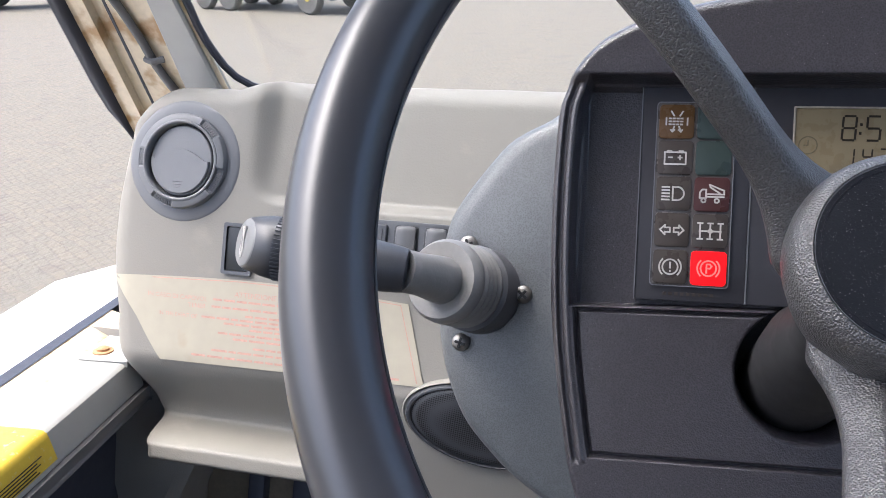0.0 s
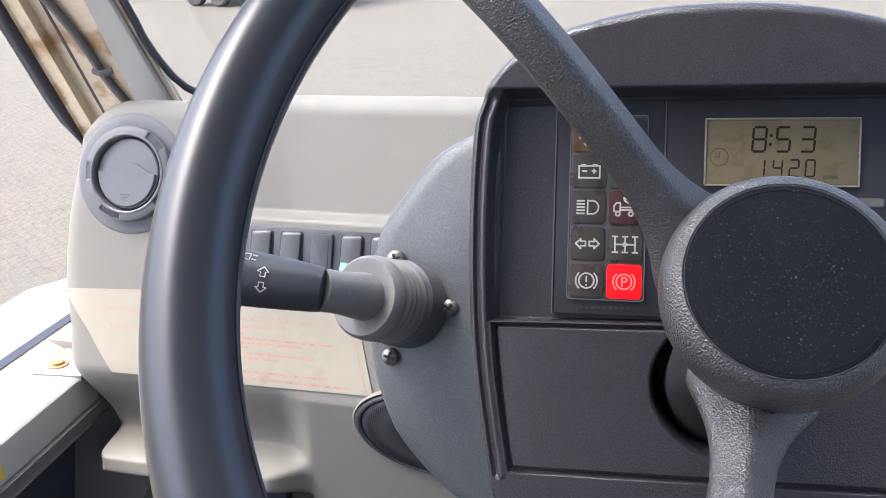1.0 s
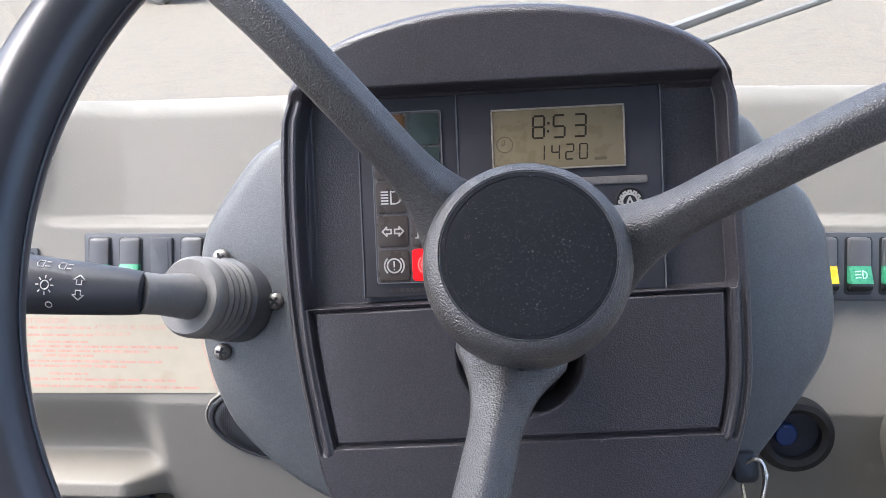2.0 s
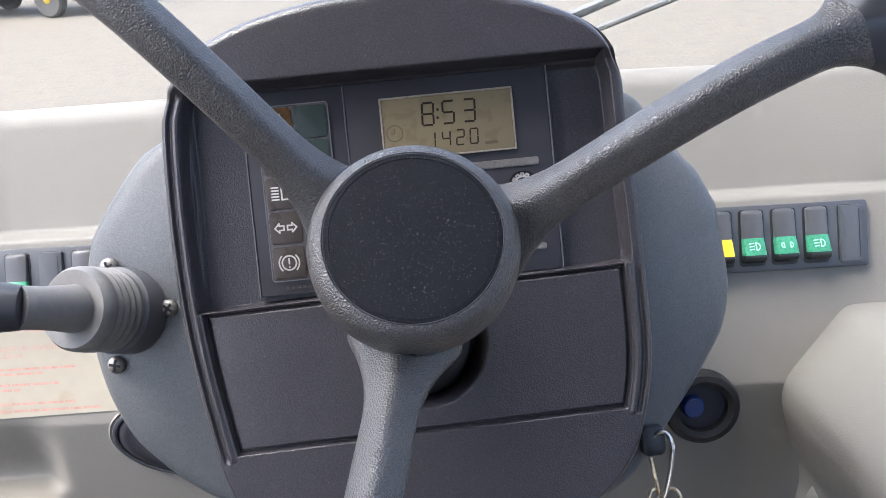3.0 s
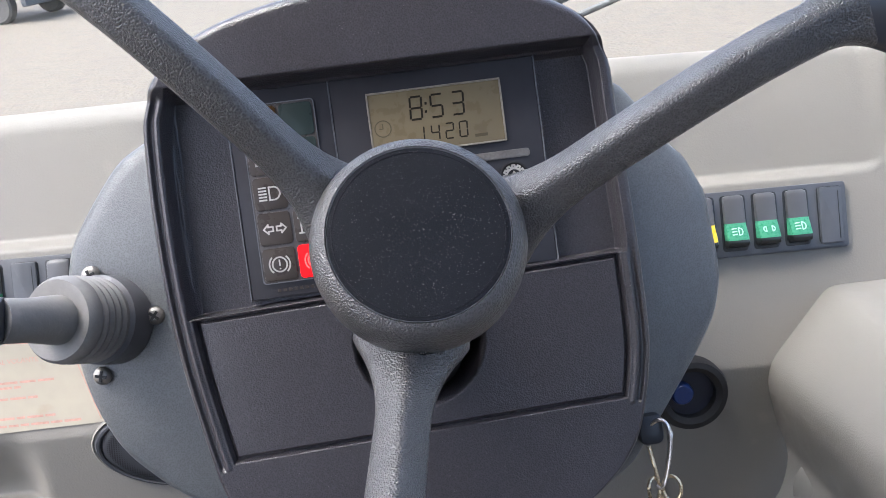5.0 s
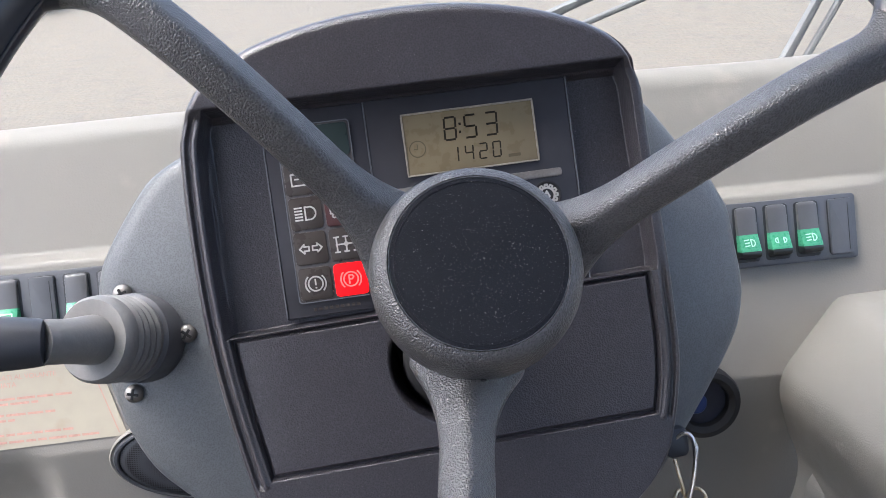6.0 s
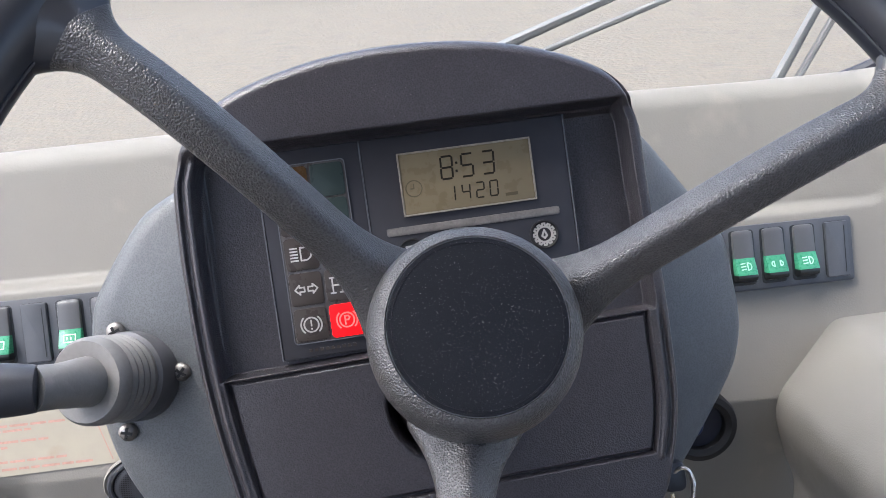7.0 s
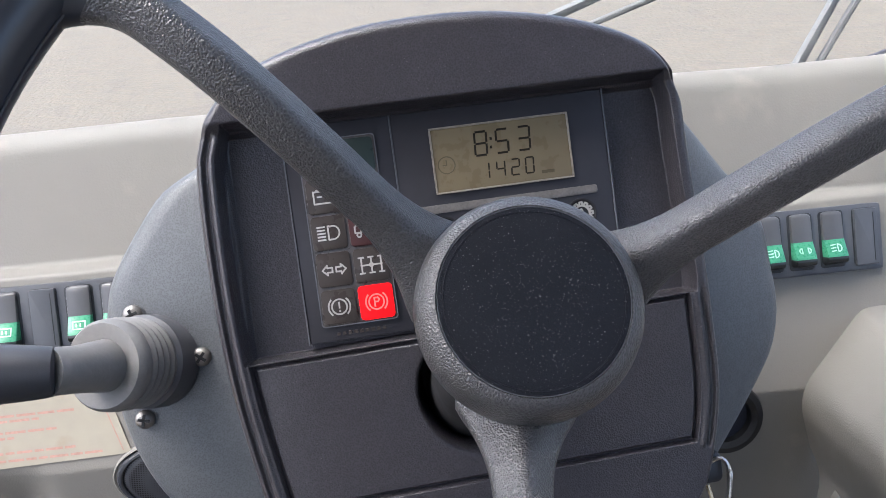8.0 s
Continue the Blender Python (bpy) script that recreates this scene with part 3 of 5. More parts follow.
ring_out, ring_in = rounded(-0.437, -0.408, -0.068, -0.022, 0.002, 3), rounded(-0.434, -0.411, -0.065, -0.025, 0.0015, 3)
part("rim", loft([[(x, 0.003, z) for x, z in ring_out], [(x, -0.003, z) for x, z in ring_out], [(x, -0.003, z) for x, z in ring_in], [(x, 0.003, z) for x, z in ring_in]]), SWITCHGREY, lone)
# black plate standing for the darkness of the empty socket
part("cover", plate(rounded(-0.4335, -0.4115, -0.0645, -0.0255, 0.001, 3), -0.0015, 0.002, 0.0005), ROCKER_END, lone)


# ---- warning sticker ----
def on_face(bm, lift):
    """Lays flat work in x and z onto the dashboard's skin."""
    for v in bm.verts:
        v.co.y = v.co.y + dash_depth(v.co.x, v.co.z) - lift
        v.co.x = dash_end(v.co.x, v.co.z)
    return bm


def lettering(text, size, x, z, align="CENTER"):
    """Mesh of a line of words in x and z, facing -y."""
    cu = bpy.data.curves.new("words", "FONT")
    cu.body, cu.size, cu.align_x = text, size, align
    ob = new("words", cu)
    me = bpy.data.meshes.new_from_object(ob.evaluated_get(bpy.context.evaluated_depsgraph_get()))
    bpy.data.objects.remove(ob)
    bm = bmesh.new()
    bm.from_mesh(me)
    bpy.data.meshes.remove(me)
    for v in bm.verts:
        v.co = Vector((x + v.co.x, 0, z + v.co.y))
    return bm


def warning_sticker():
    st = thing("warning_sticker", FACE, (-0.39, 0, -0.15), "cream warning sticker with faded red print on the dashboard", "sticker")
    n = 40
    grid = []
    for i in range(n + 1):
        f = i / n
        col = []
        for j in range(13):
            g = j / 12
            xl, xr = -0.541 + 0.047 * g ** 1.0, -0.2615 + 0.0195 * g
            x = xl + (xr - xl) * f
            zt = -0.0785 + 0.006 * math.sin(math.pi * f)
            zb = -0.1515 + 0.004 * f
            col.append((x, 0, zt + (zb - zt) * g))
        grid.append(col)
    part("paper", on_face(loft(grid, close=False), 0.0009), PAPER, st, sharp=60)
    bars = bmesh.new()
    rng = random.Random(3)
    edge = [[(-0.5, -0.0775), (-0.42, -0.0742), (-0.34, -0.0748), (-0.268, -0.0802)], [(-0.268, -0.0802), (-0.2485, -0.1445)]]
    strokes(edge, 0.0008, 0, 0.0, bm=bars)
    part("red_border", on_face(bars, 0.00099), PRINT, st)
    for text, size, x, z, side in (("ATTENZIONE", 0.0066, -0.402, -0.0880, "CENTER"), ("IN CASO DI CAPOVOL", 0.0056, -0.505, -0.0945, "LEFT"), ("ATTACCATI AL VOLANTE", 0.0056, -0.293, -0.0930, "RIGHT"),
                                   ("TENER", 0.0056, -0.466, -0.1010, "LEFT"), ("ALLACCIATA", 0.0056, -0.325, -0.0990, "RIGHT"), ("IN THE EVENT OF", 0.0048, -0.495, -0.1105, "LEFT")):
        part("print", on_face(lettering(text, size, x, z, side), 0.00099), PRINT, st)
    # lines of small print that nobody can read
    for z, x0, x1 in ((-0.0920, -0.442, -0.362), (-0.0985, -0.443, -0.360), (-0.1045, -0.41, -0.365), (-0.1085, -0.452, -0.283), (-0.1125, -0.43, -0.31), (-0.1165, -0.405, -0.36), (-0.1215, -0.435, -0.295),
                      (-0.1258, -0.42, -0.33), (-0.1325, -0.40, -0.365), (-0.1375, -0.44, -0.285), (-0.1435, -0.46, -0.265)):
        line = bmesh.new()
        x = x0
        while x < x1:
            w = rng.uniform(0.005, 0.014)
            strokes([[(x, z), (min(x + w, x1), z)]], 0.0019, 0, 0.0, bm=line)
            x += w + 0.003
        part("print_line", on_face(line, 0.00099), PRINT, st)
    return st


warning_sticker()


# ---- loudspeaker and socket low on the dashboard ----
def oval(prof, a, b, n=56, cx=0.0, cy=0.0):
    """Loops of an oval dish: prof of (scale, height)."""
    return loft([[(cx + a * q * math.cos(t), cy + b * q * math.sin(t), h) for t in (2 * math.pi * i / n for i in range(n))] for q, h in prof], cap_start=True, cap_end=True)


def loudspeaker():
    x, z, a, b = -0.190, -0.175, 0.0680, 0.0372
    at = FACE @ pose(x, dash_depth(x, z) + 0.001, z, 90 + 18, 0, 0) @ pose(0, 0, 0, 0, 0, -7)
    s = thing("loudspeaker", at, (0, 0, 0), "black oval loudspeaker with a fine mesh low on the dashboard", "loudspeaker")
    part("lip", oval([(1.06, -0.020), (1.05, 0.0002), (1.04, 0.0015), (1.025, 0.0020), (1.01, 0.0012), (1.0, -0.006)], a, b), BEIGE, s, "beige moulded lip")
    part("rim", oval([(0.995, -0.010), (0.99, 0.0030), (0.97, 0.0050), (0.94, 0.0054), (0.92, 0.0046), (0.915, 0.003)], a, b), STALKBLACK, s)
    part("mesh", oval([(0.918, 0.003), (0.90, 0.0042), (0.80, 0.0058), (0.60, 0.0068), (0.40, 0.0073), (0.02, 0.0076)], a, b), SPEAKERMESH, s, "fine black metal mesh")
    return s


def socket():
    x, z, r = 0.238, -0.173, 0.0315
    at = FACE @ pose(x, dash_depth(x, z) + 0.002, z, 90 + 12)
    s = thing("power_socket", at, (0, 0, 0), "round black socket with a blue cap inside on the dashboard", "socket")
    part("ring", oval([(1.0, -0.016), (1.0, 0.010), (0.95, 0.014), (0.80, 0.015), (0.66, 0.012), (0.62, 0.002)], r, r), DARKHOLE, s)
    part("cup", oval([(0.64, 0.006), (0.5, 0.003), (0.05, 0.002)], r, r), SEAL, s)
    part("blue_cap", oval([(0.30, 0.002), (0.30, 0.012), (0.25, 0.014), (0.02, 0.014)], r, r, 28, -0.25 * r, 0.05 * r), BLUE, s)
    return s


loudspeaker()
socket()


# ---- console on the other side ----
cons = thing("side_console", FACE, (0.45, 0, -0.40), "grey-beige moulded side console joining the dashboard", "console")
edge = [(0.70, -0.090), (0.55, -0.0925), (0.45, -0.0945), (0.378, -0.0956), (0.3700, -0.0960), (0.3640, -0.0974), (0.3590, -0.1006), (0.3550, -0.1046), (0.335, -0.1265), (0.3165, -0.1468)]
edge += [(p.x, p.z) for p in spline([(x, 0, z) for x, z in ((0.3130, -0.1512), (0.3085, -0.160), (0.3085, -0.180), (0.318, -0.215), (0.326, -0.245), (0.318, -0.275), (0.300, -0.300), (0.292, -0.34), (0.292, -0.45))], 50, closed=False)]
loops = []
for k in range(13):
    d = -0.02 + 0.40 * k / 12
    loops.append([(x, -0.97 * d, z - 0.25 * d) for x, z in edge])
low = spline([(0.330, 0, -0.262), (0.352, -0.10, -0.290), (0.365, -0.24, -0.330), (0.37, -0.36, -0.365)], 14, closed=False)
part("lower_rib", tube(low, 0.012, 12, flat=1.6), CONSOLE, cons)
part("shell", loft(loops, close=False), CONSOLE, cons)


# ---- instrument pod on the steering column ----
pod = thing("instrument_pod", DASH, (0.006, 0.10, -0.26), "black grained plastic instrument pod with an arched hood", "instrument pod")
ring = [(-0.06, 0.045), (-0.105, 0.022), (-0.130, 0.0030), (-0.1430, -0.0040), (-0.1570, -0.0130), (-0.1740, -0.0335), (-0.1868, -0.0520), (-0.1932, -0.0655), (-0.1975, -0.0880), (-0.1984, -0.1100),
        (-0.1964, -0.1325), (-0.1905, -0.1590), (-0.1784, -0.1860), (-0.1615, -0.2055), (-0.1450, -0.2200), (-0.1200, -0.2360), (-0.060, -0.266), (0.006, -0.278), (0.072, -0.270), (0.127, -0.246),
        (0.1480, -0.2240), (0.1675, -0.1990), (0.1760, -0.1875), (0.1895, -0.1680), (0.1985, -0.1525), (0.2035, -0.1345), (0.2045, -0.1190), (0.2032, -0.1029), (0.2010, -0.0772), (0.1965, -0.0660),
        (0.1900, -0.0520), (0.1810, -0.0420), (0.1585, -0.0073), (0.1490, 0.0005), (0.115, 0.026), (0.06, 0.046), (0.0, 0.052)]
ring = [(p.x, p.z) for p in spline([(x, 0, z) for x, z in ring], 180)]
loops = []
for inset, y in ((0.030, 0.24), (0.014, 0.15), (0.004, 0.09), (0.0, 0.066), (0.0007, 0.060), (0.0028, 0.0555), (0.0065, 0.0525), (0.012, 0.051), (0.030, 0.046), (0.060, 0.040)):
    k = 1 - inset / 0.17
    loops.append([(0.004 + (x - 0.004) * k, y, -0.112 + (z + 0.112) * k) for x, z in ring])
part("shroud", loft(loops, cap_end=True), SHROUD, pod, "slate grey grained column shroud", sharp=60)

POD_L = [(-0.246, -0.06), (-0.242, -0.080), (-0.230, -0.096), (-0.205, -0.1075), (-0.165, -0.1155), (-0.125, -0.1212), (-0.085, -0.1240), (-0.04, -0.1245), (-0.005, -0.1230), (0.006, -0.1205),
         (0.018, -0.1160), (0.028, -0.109), (0.038, -0.098), (0.047, -0.081), (0.053, -0.060), (0.0575, -0.038), (0.0600, -0.012), (0.0605, 0.004)]
POD_R = [(-0.246, 0.07), (-0.242, 0.092), (-0.230, 0.109), (-0.218, 0.1205), (-0.200, 0.1300), (-0.160, 0.1392), (-0.115, 0.1402), (-0.07, 0.1390), (-0.03, 0.1372), (0.0, 0.1365), (0.008, 0.1350),
         (0.018, 0.1325), (0.028, 0.126), (0.038, 0.112), (0.047, 0.090), (0.054, 0.068), (0.0580, 0.045), (0.0600, 0.02), (0.0605, 0.006)]

POD_L, POD_R = ([(q.x, q.z) for q in spline([(z, 0, x) for z, x in side], 260, closed=False)] for side in (POD_L, POD_R))
ARCH = [(-0.1230, -0.005), (-0.119, 0.010), (-0.107, 0.031), (-0.08, 0.047), (-0.038, 0.0575), (0.004, 0.0605), (0.045, 0.058), (0.088, 0.048), (0.122, 0.030), (0.136, 0.0)]
ARCH = [(q.x, q.z) for q in spline([(x, 0, z) for x, z in ARCH], 200, closed=False)]


def pod_front(x, z):
    """The pod's front skin: rolled rim, deep instrument recess, shallow lower tray, round hole for the column."""
    xl, xr = spread(POD_L, z), spread(POD_R, z)
    edge = min(x - xl, xr - x)
    if z > 0.0:
        top = spread(ARCH, x)
        edge = min(edge, (top - z) * 0.9)
    edge = min(edge, (z + 0.247))
    side = min(x - xl, xr - x)
    level = z - 0.024 * (x - 0.01)          # the lower edges run slightly uphill to the right
    y = -0.0085
    roll = 0.0042 + 0.0028 * step(0.006, 0.030, z)      # the hood's upper edge is rolled more softly
    if edge < roll:
        f = 1 - max(0, edge) / roll
        y += (roll + 0.0023) * (1 - math.sqrt(max(0.0, 1 - f * f)))
    # double bead down both sides, as far as the foot of the tray
    beads = step(-0.1925, -0.1890, level) * (1 - step(0.006, 0.016, z))
    if x > 0:                                # on the right the inner bead ends at the tray's upper edge
        beads *= 1 - step(-0.115, -0.095, z)
    y += 0.0021 * beads * step(0.0030, 0.0050, side) * (1 - step(0.0058, 0.0074, side))
    y -= 0.0010 * beads * crest(side - 0.0090, 0.0022)
    y -= 0.0045 * step(0.010, 0.018, z)     # hood
    pit = min(side - 0.0102 + 0.003 * step(-0.115, -0.095, z) * (x > 0), 0.0165 - z, 2.6 * (level + 0.1064))
    y += 0.0100 * step(-0.0003, 0.0040, pit)
    floor_ = min(x + 0.1088 + 0.010 * abs(z + 0.045), 0.0115 - z, 2.0 * (level + 0.1058))
    y += 0.0036 * step(-0.0006, 0.0026, floor_) * step(0.0, 0.002, pit)
    y -= 0.0004 * crest(floor_ + 0.0010, 0.0014) * step(0.001, 0.003, pit)
    tray = min(inside(x, level, -0.1300, 0.1500, -0.1880, -0.1062, 0.007), side - 0.0122)
    # the tray's face swells up again inside a groove, and is domed towards its sides
    y += 0.0048 * step(-0.0003, 0.0014, tray) * (1 - 0.74 * step(0.0010, 0.0038, tray) ** 0.8)
    if tray > 0:
        y += step(0.0, 0.004, tray) * (0.0062 * math.exp(-max(0.0, x + 0.121) / 0.017) + 0.0016 * math.exp(-max(0.0, 0.141 - x) / 0.014))
    hole = 0.0356 - math.hypot((x - 0.0110), (z + 0.1375))
    y += 0.050 * step(-0.001, 0.005, hole)
    return y


bm = bmesh.new()
rows = []
HEIGHTS = [-0.246]
while HEIGHTS[-1] < 0.0603:
    h = HEIGHTS[-1]
    HEIGHTS.append(min(0.0604, h + (0.0003 if -0.199 < h < -0.179 or -0.113 < h < -0.093 or 0.006 < h < 0.020 else 0.0011)))
ACROSS = [0.022 * k / 74 / 0.26 for k in range(75)]
ACROSS = ACROSS + list(np.linspace(ACROSS[-1], 1 - ACROSS[-1], 190)[1:-1]) + [1 - f for f in reversed(ACROSS)]
for z in HEIGHTS:
    xl, xr = spread(POD_L, z), spread(POD_R, z)
    row = [(xl + 0.006, 0.075, z), (xl + 0.001, 0.03, z)]
    for f in ACROSS:
        x = xl + (xr - xl) * f
        row.append((x, pod_front(x, z), z))
    row += [(xr - 0.001, 0.03, z), (xr - 0.006, 0.075, z)]
    rows.append(row)
rows.insert(0, [(x, max(y, 0.0) + 0.06, z + 0.002) for x, y, z in rows[0]])
rows.append([(x, 0.02, z + 0.0002) for x, y, z in rows[-1]])
rows.append([(x, 0.09, z - 0.006) for x, y, z in rows[-2]])
rows = [[(0.980 * x, y, 0.980 * (z + 0.045) - 0.045) for x, y, z in row] for row in rows]
part("front_cover", loft(rows, close=False, bm=bm), POD, pod, "black grained front cover with recessed tray", sharp=170)


def screw(parent, x, y, z, r=0.0055, turn=20):
    """A cross-head screw facing -y."""
    bm = bmesh.new()
    head = [(r, 0.0), (r, -0.0012), (r * 0.85, -0.0028), (r * 0.5, -0.0038), (0.0003, -0.0042)]
    loft([[(x + q * math.cos(a), y + h, z + q * math.sin(a)) for a in (2 * math.pi * i / 20 for i in range(20))] for q, h in head], cap_end=True, bm=bm)
    s = part("screw", bm, STEEL, parent, "dull cross-head screw")
    c, n = math.cos(radians(turn)), math.sin(radians(turn))
    lines = [[(x - r * 0.5 * c, z - r * 0.5 * n), (x + r * 0.5 * c, z + r * 0.5 * n)], [(x + r * 0.5 * n, z - r * 0.5 * c), (x - r * 0.5 * n, z + r * 0.5 * c)]]
    # dark bars on the head paint the shade of its slot
    part("cross_slot", strokes(lines, r * 0.28, y - 0.0036, 0.0008), DARKHOLE, s)
    return s


screw(pod, -0.1772, 0.0480, -0.0775)
screw(pod, -0.1415, 0.0420, -0.1060, turn=50)
screw(pod, -0.1795, 0.0490, -0.1380, turn=75)


# ---- instrument panel in the pod ----
panel = thing("gauge_cluster", DASH, (0.008, 0.003, -0.1025), "black gauge cluster with warning lamps and an olive display", "gauge cluster")
part("lamp_module", plate(rounded(-0.0765, -0.0207, -0.1025, 0.0105, 0.001, 2), 0.0, 0.006, 0.0006), PANEL, panel)
part("display_module", plate(rounded(-0.0200, 0.0925, -0.1025, 0.0105, 0.001, 2), 0.0, 0.006, 0.0006), PANEL, panel)
for x in (-0.0768, -0.02035, 0.0928):
    part("edge_line", box(x - 0.0003, x + 0.0003, -0.0006, 0.004, -0.1025, 0.0105), LINE, panel)
strip = part("lamp_strip", plate(rounded(-0.0690, -0.0292, -0.0945, 0.0025, 0.002, 4), -0.0008, 0.003, 0.0005), STRIP, panel)
rim_o, rim_i = rounded(-0.0692, -0.0290, -0.0947, 0.0027, 0.002, 4), rounded(-0.0687, -0.0295, -0.0942, 0.0022, 0.0018, 4)
part("strip_rim", loft([[(x, 0.0, z) for x, z in rim_o], [(x, -0.0011, z) for x, z in rim_o], [(x, -0.0011, z) for x, z in rim_i], [(x, 0.0, z) for x, z in rim_i]]), LINE, panel)

COL = (-0.0588, -0.0394)
ROW = (-0.0078, -0.0268, -0.0458, -0.0650, -0.0845)
ICONS = {
    (0, 0): [[(-.003, .0055), (-.0015, .003)], [(.003, .0055), (.0015, .003)], [(-.0055, .0018), (-.0055, -.0018)], [(.0055, .0018), (.0055, -.0018)]]
            + [[(-.004 + .002 * k, q), (-.003 + .002 * k, q)] for k in range(4) for q in (.0016, 0, -.0016)] + [[(-.0012, -.0028), (-.0022, -.0052)], [(.0012, -.0028), (.0022, -.0052)], [(-.003, -.0045), (-.0022, -.0055), (-.001, -.0045)], [(.003, -.0045), (.0022, -.0055), (.001, -.0045)]],
    (0, 1): [[(-.0055, -.0036), (.0055, -.0036), (.0055, .0028), (-.0055, .0028), (-.0055, -.0036)], [(-.004, .0034), (-.002, .0034)], [(.002, .0034), (.004, .0034)], [(-.0035, 0), (-.0015, 0)], [(.0015, 0), (.0035, 0)], [(.0025, .001), (.0025, -.001)]],
    (0, 2): [[(-.006, q), (-.0022, q)] for q in (.0034, .0017, 0, -.0017, -.0034)] + [[(-.0004, .0036), (-.0004, -.0036)], arc(-.0004, 0, .0036, 90, 70, 2) + arc(.0018, 0, .0036, 80, -80, 10) + [(-.0004, -.0036)]],
    (0, 3): [[(-.0062, 0), (-.0036, .0026), (-.0036, .0012), (-.001, .0012), (-.001, -.0012), (-.0036, -.0012), (-.0036, -.0026), (-.0062, 0)], [(.0062, 0), (.0036, .0026), (.0036, .0012), (.001, .0012), (.001, -.0012), (.0036, -.0012), (.0036, -.0026), (.0062, 0)]],
    (0, 4): [arc(0, 0, .0040, 0, 360, 24), arc(0, 0, .0057, 135, 225, 10), arc(0, 0, .0057, -45, 45, 10), [(0, .0024), (0, -.0006)], [(0, -.0022), (0, -.0024)]],
    (1, 2): [[(-.0062, -.002), (-.0062, .001), (-.005, .0026), (-.003, .0026), (-.003, -.002), (-.0062, -.002)], [(-.003, -.0012), (.0062, -.0012)], [(-.0022, .0002), (.0062, .0002), (.0062, .0022), (-.0012, .0052), (-.0008, .0038), (.004, .0008)],
             arc(-.0042, -.0032, .0011, 0, 360, 10), arc(.0026, -.0032, .0011, 0, 360, 10)],
    (1, 3): [[(-.0055, .0), (.0055, .0)], [(0, .0012), (.0012, 0), (0, -.0012), (-.0012, 0), (0, .0012)]] + [[(k, .0042), (k, -.0042)] for k in (-.0052, 0, .0052)] + [[(k - .0013, q), (k + .0013, q)] for k in (-.0052, 0, .0052) for q in (.0042, -.0042)],
    (1, 4): [arc(0, 0, .0040, 0, 360, 24), arc(0, 0, .0057, 135, 225, 10), arc(0, 0, .0057, -45, 45, 10), [(-.001, -.0024), (-.001, .0022), (.0008, .0022), (.0016, .0012), (.0008, 0), (-.001, 0)]],
}
TILES = {(0, 0): TILE_AMBER, (1, 0): TILE_GREEN, (0, 1): TILE_BROWN, (1, 1): TILE_GREEN, (0, 2): TILE_BROWN, (1, 2): TILE_RED, (0, 3): TILE_BROWN, (1, 3): TILE_BROWN, (0, 4): TILE_BROWN, (1, 4): RED_LIT}
for (c, r), material in TILES.items():
    x, z = COL[c], ROW[r]
    tile = part("warning_tile", plate(rounded(x - 0.0090, x + 0.0090, z - 0.0090, z + 0.0090, 0.0022, 4), -0.0014, 0.0, 0.0004), material, panel,
                "lit red parking brake lamp" if material is RED_LIT else "unlit warning lamp tile")
    if (c, r) in ICONS:
        lines = [[(x + a * 0.98, z + b * 0.98) for a, b in line] for line in ICONS[(c, r)]]
        part("symbol", strokes(lines, 0.00085, -0.00145, 0.0002), RED_MARK if material is RED_LIT else MARK, tile)
bar = bmesh.new()
for k in range(9):
    box(-0.062 + k * 0.003, -0.0602 + k * 0.003, -0.0003, 0.0005, -0.0995, -0.0978, bm=bar)
part("maker_mark", bar, TILE_BROWN, panel)

# display with seven-segment figures
disp = part("display", plate(rounded(0.0, 0.0722, -0.0328, 0.0, 0.0006, 2), -0.0006, 0.002, 0.0003), LCD, panel, "olive liquid crystal display")
for x0, x1, z0, z1 in ((-0.0008, 0.073, 0.0, 0.0009), (-0.0008, 0.073, -0.0337, -0.0328), (-0.0009, 0.0, -0.0328, 0.0), (0.0722, 0.0731, -0.0328, 0.0)):
    part("display_edge", box(x0, x1, -0.0012, 0.001, z0, z1, 0.0002, 1), LCDRIM, disp)
SEGS = {"8": "abcdefg", "5": "acdfg", "3": "abcdg", "1": "bc", "4": "bcfg", "2": "abdeg", "0": "abcdef"}


def figure(ch, x, z, w, h, width):
    s = 0.06 * h
    a, b, c, d, e, f = (-w / 2, h / 2), (w / 2, h / 2), (w / 2, 0), (w / 2, -h / 2), (-w / 2, -h / 2), (-w / 2, 0)
    ends = {"a": (a, b), "b": (b, c), "c": (c, d), "d": (e, d), "e": (f, e), "f": (a, f), "g": (f, c)}
    lines = []
    for k in SEGS[ch]:
        p, q = Vector(ends[k][0]), Vector(ends[k][1])
        t = (q - p).normalized() * s
        lines.append([(x + (p + t).x + 0.05 * (p + t).y, z + (p + t).y), (x + (q - t).x + 0.05 * (q - t).y, z + (q - t).y)])
    return strokes(lines, width, -0.00062, 0.0001)


for ch, x in (("8", 0.0256), ("5", 0.0370), ("3", 0.0486)):
    part("figure", figure(ch, x, -0.0100, 0.0062, 0.0122, 0.0011), INK, disp)
part("colon", strokes([[(0.0312, -0.0078), (0.0312, -0.0084)], [(0.0308, -0.0122), (0.0308, -0.0128)]], 0.0012, -0.00062, 0.0001), INK, disp)
for ch, x in (("1", 0.0262), ("4", 0.0346), ("2", 0.0424), ("0", 0.0500)):
    part("figure", figure(ch, x, -0.0244, 0.0042, 0.0082, 0.0008), INK, disp)
part("unit_mark", strokes([[(0.0565, -0.0288), (0.0580, -0.0288)], [(0.0588, -0.0288), (0.0603, -0.0288)], [(0.0611, -0.0288), (0.0622, -0.0288)]], 0.0017, -0.00062, 0.0001), INK_FAINT, disp)
